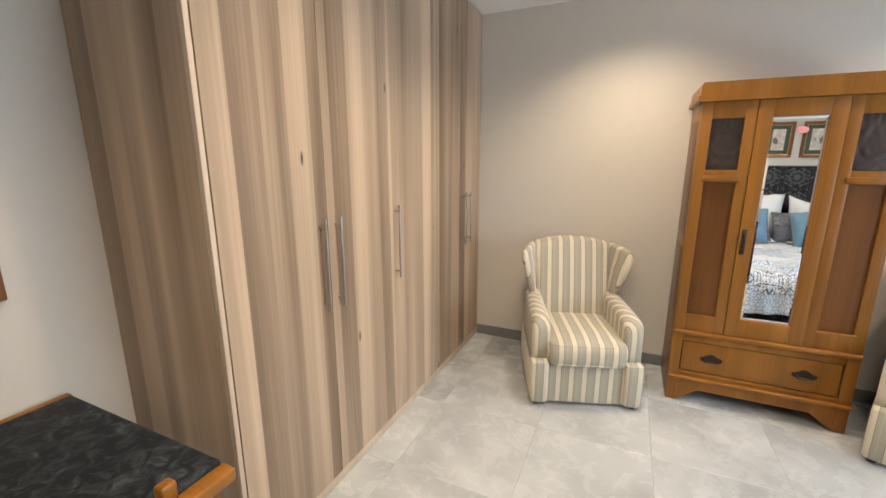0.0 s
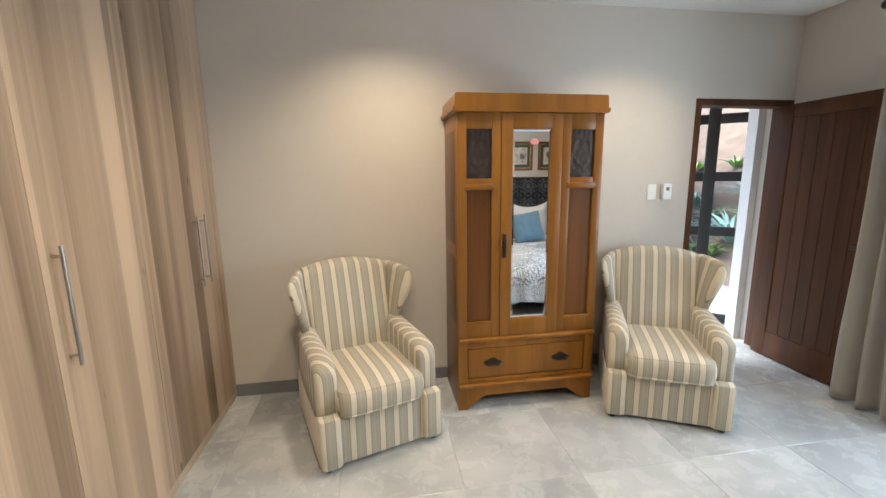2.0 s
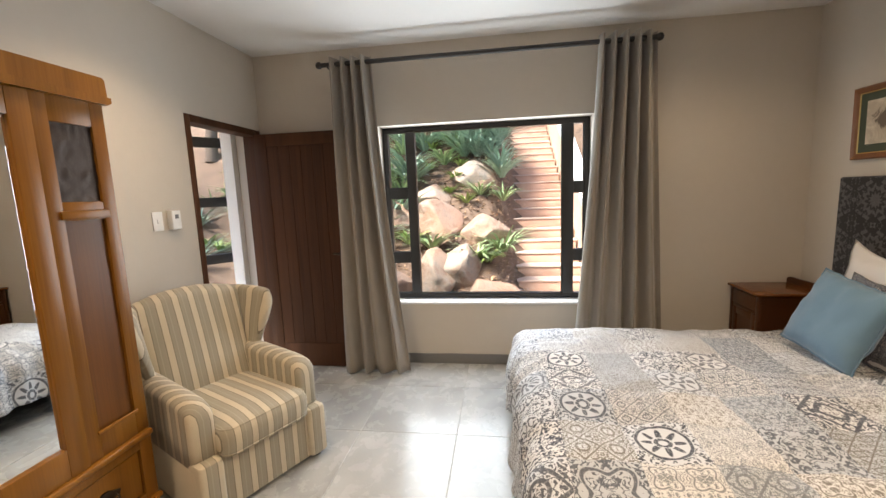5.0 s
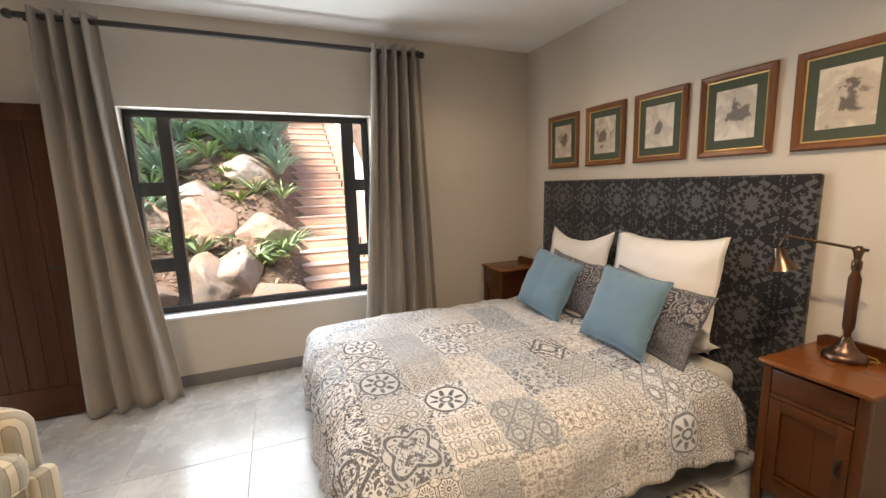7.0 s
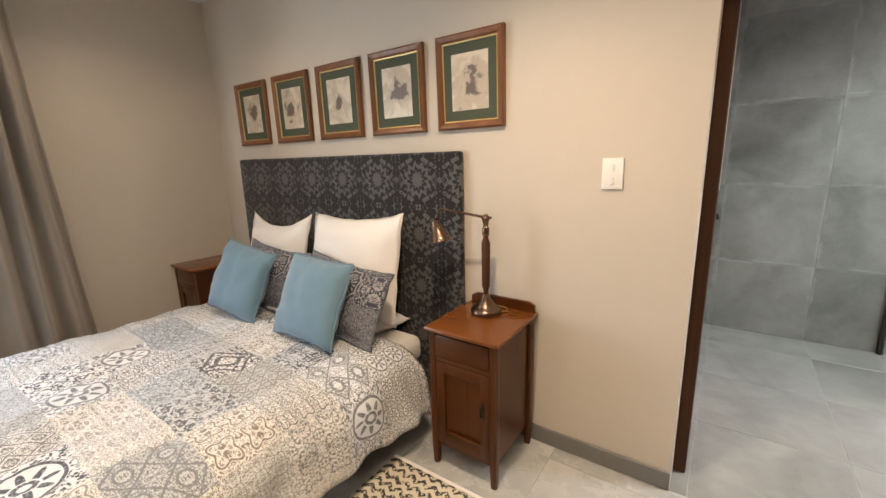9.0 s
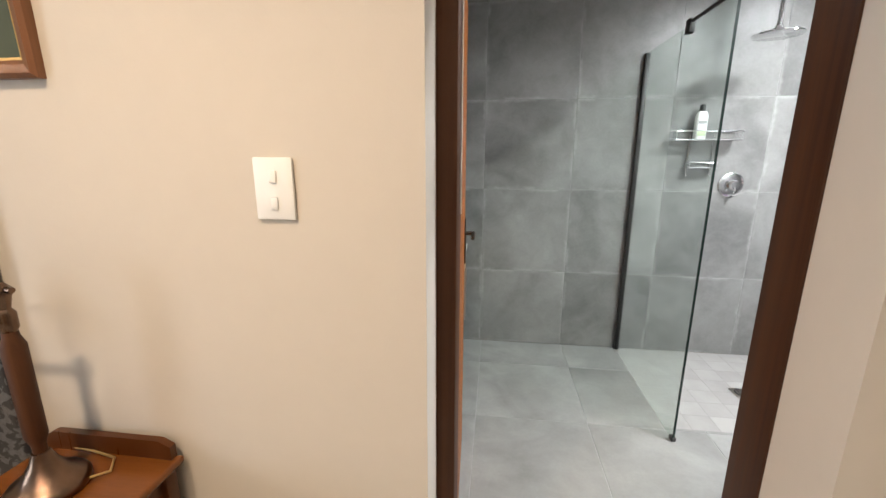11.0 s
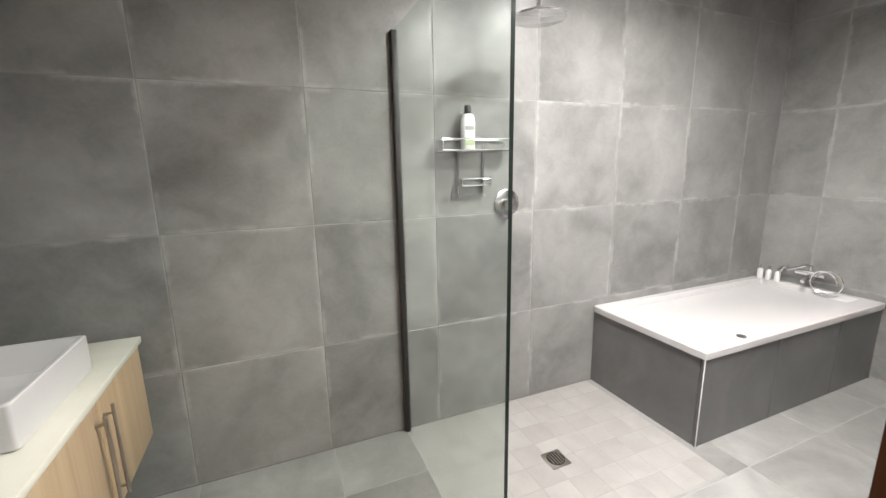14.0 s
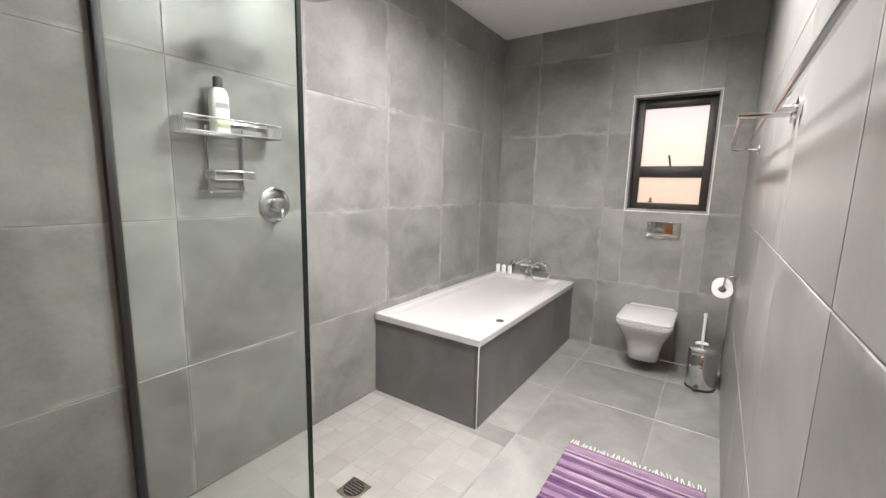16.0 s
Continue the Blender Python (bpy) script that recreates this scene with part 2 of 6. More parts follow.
def stripes(name, axis):
    """Cream and grey-green ticking with thin dark lines; axis is the direction across the stripes."""
    n = Nodes(name)
    c = n.coord()
    p = n.m("ADD", n.m("MULTIPLY", n.v("DOT_PRODUCT", c, axis), 1 / 0.082), 100.27)
    f = n.m("FRACT", p)
    cream, grey, line = (0.66, 0.59, 0.455), (0.375, 0.345, 0.275), (0.20, 0.175, 0.135)
    col = n.ramp(f, [(0.0, cream), (0.36, line), (0.395, grey), (0.60, (0.44, 0.41, 0.33)), (0.66, grey), (0.955, line)], "CONSTANT")
    x, y, z = n.xyz(c)
    w = n.m("MULTIPLY", n.m("SINE", n.m("MULTIPLY", n.m("ADD", x, y), 1500)), n.m("SINE", n.m("MULTIPLY", n.m("ADD", z, y), 1500)))
    col = n.mix(n.m("MULTIPLY", n.m("ADD", w, 1.0), 0.09), col, (0.2, 0.18, 0.14))
    col = n.mix(n.m("MULTIPLY", n.noise(c, 9.0, 4), 0.22), col, (0.30, 0.26, 0.2))
    n.bump(n.m("ADD", w, n.m("MULTIPLY", n.noise(c, 14.0, 3), 4.0)), 0.15, 0.002)
    return n.done(col, 0.95, 0.0, 0.15, Sheen_Weight=0.2)


M["stripe_x"] = stripes("striped_upholstery", (1, 0, 0))
M["stripe_y"] = stripes("striped_upholstery_side", (0.35, 0.9, 0))
M["stripe_a"] = stripes("striped_upholstery_arm", (0.95, 0.95, 0))
_n = Nodes("clear_glass")
M["glass"] = _n.done((0.93, 0.97, 0.95), 0.0, 0.0, 0.5, Transmission_Weight=1.0, IOR=1.45)


def thin_glass(name, tint, gloss):
    """A clear sheet: straight through, with a reflection that grows towards the grazing angle."""
    n = Nodes(name)
    t, g, x = (n.t.nodes.new(k) for k in ("ShaderNodeBsdfTransparent", "ShaderNodeBsdfGlossy", "ShaderNodeMixShader"))
    t.inputs[0].default_value = (*tint, 1)
    g.inputs["Roughness"].default_value = 0.01
    w = n.t.nodes.new("ShaderNodeLayerWeight")
    w.inputs[0].default_value = 0.5
    f = n.m("ADD", gloss, n.m("MULTIPLY", n.m("POWER", w.outputs["Facing"], 5.0), 0.7))
    n.t.links.new(f, x.inputs[0])
    n.t.links.new(t.outputs[0], x.inputs[1])
    n.t.links.new(g.outputs[0], x.inputs[2])
    n.t.links.new(x.outputs[0], n.t.nodes["Material Output"].inputs[0])
    return n.mat


M["pane"] = thin_glass("window_glass", (0.99, 0.99, 0.99), 0.02)
M["shower_glass"] = thin_glass("shower_glass", (0.935, 0.97, 0.95), 0.025)
_n = Nodes("mirror_silver")
M["mirror"] = _n.done((0.88, 0.90, 0.90), 0.01, 1.0)
# the peach glow from outdoors is tinted into the base colour
_n = Nodes("peach_glow_frosted_glass")
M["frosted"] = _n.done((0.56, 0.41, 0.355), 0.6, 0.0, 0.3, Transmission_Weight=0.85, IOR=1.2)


def damask(name, dark, light, period, grain=0.5):
    """Large mirrored medallions, tone on tone, on the local x-z plane."""
    n = Nodes(name)
    x, y, z = n.xyz(n.coord())
    u = n.m("SUBTRACT", n.m("FRACT", n.m("ADD", n.m("DIVIDE", x, period), 50.0)), 0.5)
    v = n.m("SUBTRACT", n.m("FRACT", n.m("ADD", n.m("DIVIDE", z, period), 50.0)), 0.5)
    au, av = n.m("ABSOLUTE", u), n.m("ABSOLUTE", v)
    r = n.m("SQRT", n.m("ADD", n.m("MULTIPLY", u, u), n.m("MULTIPLY", v, v)))
    r = n.m("ADD", r, n.m("MULTIPLY", n.m("SUBTRACT", n.noise(n.vec(au, av, 2.0), 22.0, 3), 0.5), 0.16))
    th = n.m("ARCTAN2", v, u)
    lobes = n.m("MULTIPLY", n.m("SINE", n.m("MULTIPLY", th, 12.0)), 0.035)
    ring = n.step(n.m("ABSOLUTE", n.m("SUBTRACT", n.m("ADD", r, lobes), 0.25)), 0.06, 0.03)
    core = n.step(n.m("ADD", r, n.m("MULTIPLY", lobes, 0.7)), 0.15, 0.12)
    mirrored = n.vec(au, av, 0.0)
    leaf = n.step(n.noise(mirrored, 9.0, 2, 0.5, 1.2), 0.52, 0.57)
    far = n.step(r, 0.30, 0.34)
    f = n.m("MAXIMUM", n.m("MAXIMUM", ring, core), n.m("MULTIPLY", leaf, far))
    f = n.m("MULTIPLY", f, n.m("ADD", 1 - grain, n.m("MULTIPLY", n.noise(n.coord(), 90.0, 4, 0.7), grain * 1.7)))
    col = n.mix(f, dark, light)
    n.bump(f, 0.15, 0.002)
    return n.done(col, n.m("SUBTRACT", 0.9, n.m("MULTIPLY", f, 0.25)), 0.0, 0.25, Sheen_Weight=0.25)


M["headboard"] = damask("charcoal_damask", (0.013, 0.013, 0.016), (0.085, 0.087, 0.092), 0.30, 0.8)
_n = Nodes("dark_crushed_velvet")
_c = _n.coord()
_f1 = _n.noise(_c, 22.0, 4, 0.6, 1.0)
M["velvet"] = _n.done(_n.ramp(_f1, [(0.44, (0.007, 0.008, 0.010)), (0.62, (0.028, 0.032, 0.035)), (0.78, (0.075, 0.085, 0.083))]), 0.85, 0.0, 0.15, Sheen_Weight=0.05)


def tile_print(name, use_uv, cell, ink, ground):
    """Patchwork of printed tile motifs: every cell has one of several drawings."""
    n = Nodes(name)
    if use_uv:
        x, y, z = n.xyz(n.coord("UV"))
    else:
        x, y0, y = n.xyz(n.coord())
    sway = n.noise(n.vec(x, y, 0.0), 3.5, 3)
    gx, gy = n.m("ADD", n.m("DIVIDE", x, cell), n.m("MULTIPLY", sway, 0.10)), n.m("SUBTRACT", n.m("DIVIDE", y, cell), n.m("MULTIPLY", sway, 0.10))
    ix, iy = n.m("FLOOR", gx), n.m("FLOOR", gy)
    r1 = n.white(n.vec(ix, iy, 0.3))
    r2 = n.white(n.vec(ix, iy, 5.7))
    r3 = n.white(n.vec(iy, ix, 9.1))
    rep = n.m("ADD", 1.0, n.m("FLOOR", n.m("MULTIPLY", r2, 2.9)))

    def centred(g):
        return n.m("SUBTRACT", n.m("FRACT", n.m("MULTIPLY", n.m("FRACT", g), rep)), 0.5)

    u, v = centred(gx), centred(gy)
    au, av = n.m("ABSOLUTE", u), n.m("ABSOLUTE", v)
    r = n.m("SQRT", n.m("ADD", n.m("MULTIPLY", u, u), n.m("MULTIPLY", v, v)))
    th = n.m("ARCTAN2", v, u)
    s8, s4 = n.m("COSINE", n.m("MULTIPLY", th, 8.0)), n.m("COSINE", n.m("MULTIPLY", th, 4.0))

    def band(val, at, width):
        return n.step(n.m("ABSOLUTE", n.m("SUBTRACT", val, at)), width, width * 0.6)

    vine = n.step(n.m("ABSOLUTE", n.m("SUBTRACT", n.noise(n.vec(au, av, n.m("MULTIPLY", r3, 9.0)), 8.0, 1, 0.4, 1.6), 0.5)), 0.075, 0.045)
    blob = n.step(n.noise(n.vec(au, av, n.m("MULTIPLY", r2, 9.0)), 12.0, 1, 0.4, 1.8), 0.50, 0.535)
    petal = n.step(n.m("SUBTRACT", r, n.m("ADD", 0.22, n.m("MULTIPLY", s8, 0.11))), 0.02, -0.02)
    hole = n.m("MAXIMUM", n.step(r, 0.08, 0.06), band(r, 0.15, 0.018))
    outer = n.step(r, 0.40, 0.43)
    flower = n.m("MAXIMUM", n.m("SUBTRACT", petal, hole), n.m("MAXIMUM", band(r, 0.385, 0.03), n.m("MULTIPLY", blob, outer)))
    star_r = n.m("ADD", r, n.m("MULTIPLY", s4, 0.09))
    star = n.m("MAXIMUM", band(star_r, 0.36, 0.04), n.m("MULTIPLY", vine, n.step(star_r, 0.31, 0.29)))
    star = n.m("MAXIMUM", star, n.m("MULTIPLY", blob, n.step(star_r, 0.40, 0.43)))
    rose = n.m("MAXIMUM", band(n.m("ADD", r, n.m("MULTIPLY", s8, 0.022)), 0.43, 0.03), n.m("MULTIPLY", n.step(n.m("COSINE", n.m("MULTIPLY", th, 16.0)), -0.1, 0.25), n.m("SUBTRACT", n.step(r, 0.36, 0.33), n.step(r, 0.16, 0.13))))
    rose = n.m("MAXIMUM", rose, n.m("SUBTRACT", n.step(r, 0.11, 0.09), n.step(r, 0.05, 0.03)))
    rose = n.m("MAXIMUM", rose, n.m("MULTIPLY", vine, n.step(r, 0.46, 0.48)))
    lattice = n.m("MAXIMUM", band(n.m("ADD", au, av), 0.5, 0.05), n.m("MAXIMUM", band(r, 0.2, 0.04), blob))

    def pick(lo, hi):
        return n.m("MULTIPLY", n.m("GREATER_THAN", r1, lo), n.m("LESS_THAN", r1, hi))

    f = n.m("MULTIPLY", flower, pick(-1, 0.18))
    for pat, lo, hi in ((star, 0.18, 0.40), (blob, 0.40, 0.58), (vine, 0.58, 0.78), (rose, 0.78, 0.85), (lattice, 0.85, 2.0)):
        f = n.m("ADD", f, n.m("MULTIPLY", pat, pick(lo, hi)))
    f = n.m("MINIMUM", n.m("MAXIMUM", f, 0.0), 1.0)
    wear = n.step(n.noise(n.vec(x, y, 3.0), 95.0, 3, 0.7), 0.34, 0.50)
    f = n.m("MULTIPLY", f, n.m("ADD", 0.65, n.m("MULTIPLY", wear, 0.35)))
    fade = n.m("ADD", 0.80, n.m("MULTIPLY", r3, 0.20))
    inks = n.ramp(r2, [(0.0, ink[0]), (0.34, ink[1]), (0.62, ink[2]), (0.85, ink[0])], "CONSTANT")
    grounds = n.ramp(n.white(n.vec(iy, ix, 2.2)), [(0.0, ground[0]), (0.4, ground[1]), (0.66, ground[2]), (0.84, ground[0])], "CONSTANT")
    col = n.mix(n.m("MULTIPLY", f, fade), grounds, inks)
    n.bump(n.noise(n.coord(), 9.0, 4), 0.25, 0.01)
    return n.done(col, 0.92, 0.0, 0.2, Sheen_Weight=0.15)


M["duvet"] = tile_print("patchwork_tile_print", True, 0.245, ((0.056, 0.064, 0.088), (0.135, 0.15, 0.175), (0.16, 0.145, 0.125)), ((0.69, 0.69, 0.69), (0.64, 0.67, 0.71), (0.51, 0.545, 0.59)))
M["navy_print"] = tile_print("navy_print_cotton", False, 0.17, ((0.36, 0.36, 0.375), (0.30, 0.305, 0.32), (0.26, 0.265, 0.29)), ((0.05, 0.06, 0.09), (0.06, 0.07, 0.10), (0.045, 0.05, 0.075)))
M["mulch"] = plain("bark_mulch", (0.135, 0.092, 0.066), 0.95, vary=0.6, scale=14, bump=0.9)
_n = Nodes("weathered_boulder")
_c = _n.shifted()
_a, _b = _n.noise(_c, 1.8, 5, 0.6, 0.5), _n.noise(_c, 14.0, 5, 0.65)
_col = _n.ramp(_n.m("ADD", _n.m("MULTIPLY", _a, 0.6), _n.m("MULTIPLY", _b, 0.4)), [(0.34, (0.13, 0.085, 0.06)), (0.44, (0.27, 0.18, 0.13)), (0.54, (0.33, 0.265, 0.215)), (0.62, (0.26, 0.235, 0.205)), (0.72, (0.17, 0.15, 0.13))])
_rust = _n.m("MULTIPLY", _n.step(_n.noise(_c, 0.9, 3), 0.42, 0.62), _n.m("MULTIPLY", _n.rand(), 0.75))
_col = _n.mix(_rust, _col, (0.36, 0.20, 0.13))
_n.bump(_b, 0.9, 0.03)
M["rock"] = _n.done(_col, 0.9)
M["step_brick"] = plain("terracotta_brick", (0.47, 0.31, 0.235), 0.85, vary=0.35, scale=10, bump=0.5)
M["step_tread"] = plain("worn_terracotta_tread", (0.56, 0.44, 0.37), 0.8, vary=0.25, scale=8, bump=0.4)
M["peach_wall"] = plain("peach_render", (0.62, 0.43, 0.34), 0.9, vary=0.08, bump=0.3)


def foliage(name, lo, hi):
    n = Nodes(name)
    g = n.t.nodes.new("ShaderNodeNewGeometry").outputs["Random Per Island"]
    col = n.ramp(g, [(0.0, lo), (0.75, hi), (1.0, [v * 1.6 for v in hi])])
    return n.done(col, 0.38, 0.0, 0.5)


M["leaf"] = foliage("strap_leaf_green", (0.13, 0.20, 0.10), (0.30, 0.41, 0.21))
M["leaf_blue"] = foliage("blue_green_leaf", (0.13, 0.20, 0.16), (0.31, 0.42, 0.34))
M["leaf_fresh"] = foliage("fresh_green_leaf", (0.14, 0.23, 0.05), (0.30, 0.42, 0.13))
M["bark"] = plain("grey_brown_bark", (0.13, 0.10, 0.08), 0.95, vary=0.4, scale=9, bump=0.8)



# ---- mesh helpers ----
def bm_new():
    return bmesh.new()


def box(bm, x0, x1, y0, y1, z0, z1, bevel=0.0, seg=2):
    """A box between the given bounds, its edges rounded by bevel."""
    made = bmesh.ops.create_cube(bm, size=1.0)["verts"]
    bmesh.ops.scale(bm, vec=(x1 - x0, y1 - y0, z1 - z0), verts=made)
    bmesh.ops.translate(bm, vec=((x0 + x1) / 2, (y0 + y1) / 2, (z0 + z1) / 2), verts=made)
    if bevel:
        edges = list({e for v in made for e in v.link_edges})
        bmesh.ops.bevel(bm, geom=edges, offset=bevel, segments=seg, affect="EDGES", profile=0.5)
    return bm


def boxed(*args, **kw):
    return box(bm_new(), *args, **kw)


def loft(bm, loops, cap=True):
    """Skin over closed loops of equally many points."""
    rows = [[bm.verts.new(p) for p in loop] for loop in loops]
    n = len(rows[0])
    for a, b in zip(rows, rows[1:]):
        for i in range(n):
            bm.faces.new((a[i], a[(i + 1) % n], b[(i + 1) % n], b[i]))
    if cap:
        bm.faces.new(rows[0][::-1])
        bm.faces.new(rows[-1])
    bmesh.ops.recalc_face_normals(bm, faces=bm.faces[:])
    return bm


def ring(cx, cy, w, d, r, n=5):
    """A rounded rectangle as (u, v) points round (cx, cy)."""
    out = []
    for sx, sy, a0 in ((1, 1, 0), (-1, 1, 90), (-1, -1, 180), (1, -1, 270)):
        for i in range(n):
            a = radians(a0 + 90 * i / (n - 1))
            out.append((cx + sx * (w / 2 - r) + r * math.cos(a), cy + sy * (d / 2 - r) + r * math.sin(a)))
    return out


def lathe(bm, profile, n=24, centre=(0, 0)):
    """Turn (radius, height) points round the vertical."""
    loops = [[(centre[0] + r * math.cos(2 * math.pi * i / n), centre[1] + r * math.sin(2 * math.pi * i / n), z) for i in range(n)] for r, z in profile]
    return loft(bm, loops)


def tube(bm, points, r, n=10):
    """A round bar along points."""
    pts = [Vector(p) for p in points]
    loops, up = [], None
    for i, p in enumerate(pts):
        d = (pts[min(i + 1, len(pts) - 1)] - pts[max(i - 1, 0)]).normalized()
        side = d.cross(up).normalized() if up is not None and d.cross(up).length > 1e-4 else d.orthogonal().normalized()
        up = side.cross(d).normalized()
        rr = r[i] if isinstance(r, (list, tuple)) else r
        loops.append([p + rr * (math.cos(2 * math.pi * k / n) * side + math.sin(2 * math.pi * k / n) * up) for k in range(n)])
    return loft(bm, loops)


def top_of(ob):
    while ob.parent:
        ob = ob.parent
    return ob


def part(name, bm, material, parent=None, label="", world_space=False, smooth=True, angle=40):
    """One bmesh as one mesh object under a thing or a part."""
    if world_space and parent is not None:
        bm.transform(top_of(parent).matrix_basis.inverted())
    me = bpy.data.meshes.new(name)
    bm.to_mesh(me)
    bm.free()
    me.materials.append(M[material])
    if smooth:
        me.polygons.foreach_set("use_smooth", [True] * len(me.polygons))
        me.set_sharp_from_angle(angle=radians(angle))
    ob = new(name, me)
    ob.parent = parent
    if label:
        tagged(ob, label)
    return ob


def thing(name, label, category, m=None, group="", kind=""):
    ob = new(name)
    ob.empty_display_size = 0.1
    ob.matrix_basis = m if m is not None else Matrix.Identity(4)
    return tagged(ob, label, category, group, kind)


def structure(name, bm, material, label, category):
    return tagged(part(name, bm, material, smooth=False), label, category, kind="structure")


# ---- plan ----
WX, EX, NY, SY = -1.30, 3.64, 3.72, -0.61          # bedroom walls
BW, BE, BN, BS = -3.94, 0.77, -0.915, -2.83        # bathroom walls
DX0, DX1, DTOP = -0.637, 0.215, 2.10                # bathroom doorway
EDX0, EDX1, EDTOP = 2.77, 3.635, 2.08              # entrance doorway
WY0, WY1, WZ0, WZ1 = 0.93, 2.66, 0.556, 2.06       # bedroom window
PY0, PY1, PZ0, PZ1 = -1.69, -1.12, 1.20, 2.085     # bathroom window

# bedroom shell
b = bm_new()
box(b, WX, EDX0, NY, NY + 0.23, 0, CEIL)
box(b, EDX1, EX + 0.23, NY, NY + 0.23, 0, CEIL)
box(b, EDX0, EDX1, NY, NY + 0.23, EDTOP, CEIL)
structure("wall_north", b, "wall", "smooth warm grey painted wall behind the wardrobe", "wall")
b = bm_new()
box(b, EX, EX + 0.23, SY, WY0, 0, CEIL)
box(b, EX, EX + 0.23, WY1, NY, 0, CEIL)
box(b, EX, EX + 0.23, WY0, WY1, 0, WZ0 - 0.02)
box(b, EX, EX + 0.23, WY0, WY1, WZ1, CEIL)
structure("wall_east", b, "wall", "warm grey painted wall round the wide window", "wall")
b = bm_new()
box(b, DX1, EX + 0.23, SY - 0.29, SY, 0, CEIL)
box(b, WX, DX0, SY - 0.29, SY, 0, CEIL)
box(b, DX0, DX1, SY - 0.29, SY, DTOP, CEIL)
structure("wall_south", b, "wall", "warm cream-grey painted wall behind the headboard", "wall")
structure("wall_west", boxed(WX - 0.2, WX, SY - 0.29, NY + 0.23, 0, CEIL), "wall", "pale painted wall beside the fitted wardrobe", "wall")
structure("ceiling", boxed(WX - 0.2, EX + 0.23, SY - 0.29, NY + 0.23, CEIL, CEIL + 0.15), "ceiling", "flat white painted bedroom ceiling", "ceiling")
structure("ceiling_bathroom", boxed(BW - 0.25, BE + 0.2, BS - 0.2, SY - 0.29, CEIL, CEIL + 0.15), "ceiling", "flat white bathroom ceiling", "ceiling")

# bathroom shell behind the tiles
TT = 0.002
b = bm_new()
box(b, BW - 0.2, BE + 0.2, BS - 0.2, BS - TT, 0, CEIL)
wall_bs = structure("wall_bathroom_south", b, "grout", "grey concrete-look tiled wall of shower and bath", "wall")
b = bm_new()
box(b, BW - 0.2, BW - TT, BS - TT, PY0, 0, CEIL)
box(b, BW - 0.2, BW - TT, PY1, BN + 0.2, 0, CEIL)
box(b, BW - 0.2, BW - TT, PY0, PY1, 0, PZ0)
box(b, BW - 0.2, BW - TT, PY0, PY1, PZ1, CEIL)
wall_bw = structure("wall_bathroom_west", b, "grout", "grey concrete-look tiled wall with a small window", "wall")
b = bm_new()
box(b, BW - TT, DX0 - 0.001, BN + TT, BN + 0.2, 0, CEIL)
box(b, DX1 + 0.001, BE + 0.2, BN + TT, BN + 0.2, 0, CEIL)
box(b, DX0, DX1, BN + TT, SY - 0.291, DTOP, CEIL)
wall_bn = structure("wall_bathroom_north", b, "grout", "grey concrete-look tiled wall with the towel rail", "wall")
structure("wall_bathroom_east", boxed(BE, BE + 0.2, BS - TT, BN + TT, 0, CEIL), "bath_tile", "grey tiled wall behind the vanity", "wall")

floor_bed = structure("floor_bedroom", boxed(WX, EX, SY, NY + 0.23, -0.12, -0.0018), "floor_grout", "grey concrete-look porcelain tile floor", "floor")
floor_bath = structure("floor_bathroom", boxed(BW, BE, BS, SY, -0.12, -0.0022), "floor_grout", "grey tiled bathroom floor with a pale shower area", "floor")

# skirting
for nm, q in (("north_a", (-0.69, EDX0, NY - 0.012, NY)), ("east", (EX - 0.012, EX, SY + 0.012, NY - 0.012)), ("south_a", (DX1, EX, SY, SY + 0.012)), ("south_b", (WX, DX0, SY, SY + 0.012)), ("west", (WX, WX + 0.012, SY + 0.012, 1.21))):
    structure("baseboard_" + nm, boxed(*q, 0.001, 0.09, bevel=0.003, seg=1), "skirting", "low grey tile skirting", "skirting")

# ---- bedroom window ----
def leafless_window():
    X = 3.80
    w = thing("window_1", "wide black-framed window with a fixed pane and side vents", "window", pose(X, (WY0 + WY1) / 2, WZ0), kind="structure")
    fr = bm_new()
    box(fr, X - 0.03, X + 0.03, WY0, WY1, WZ0, WZ0 + 0.045, 0.004)
    box(fr, X - 0.03, X + 0.03, WY0, WY1, WZ1 - 0.045, WZ1, 0.004)
    for y0, y1 in ((WY0, WY0 + 0.045), (WY1 - 0.045, WY1), (1.055, 1.15), (2.38, 2.46)):
        box(fr, X - 0.034, X + 0.034, y0, y1, WZ0 + 0.044, WZ1 - 0.044, 0.004)
    for y0, y1 in ((WY0 + 0.044, 1.056), (2.459, WY1 - 0.044)):
        for z in (0.93, 1.50):
            box(fr, X - 0.032, X + 0.032, y0, y1, z - 0.05, z + 0.05, 0.004)
    part("window_frame", fr, "black_metal", w, world_space=True)
    for y0, y1, z0, z1 in ((1.15, 2.38, WZ0 + 0.045, WZ1 - 0.045), (0.975, 1.055, 0.6, 0.88), (0.975, 1.055, 0.98, 1.45), (0.975, 1.055, 1.55, 2.015), (2.46, 2.615, 0.6, 0.88), (2.46, 2.615, 0.98, 1.45), (2.46, 2.615, 1.55, 2.015)):
        p = part("pane", boxed(X - 0.003, X + 0.003, y0, y1, z0, z1), "pane", w, world_space=True)
        p.visible_shadow = False
    part("window_sill", boxed(EX - 0.012, X - 0.03, WY0, WY1, WZ0 - 0.02, WZ0, 0.003), "white_paint", w, "white painted sill", world_space=True)


leafless_window()

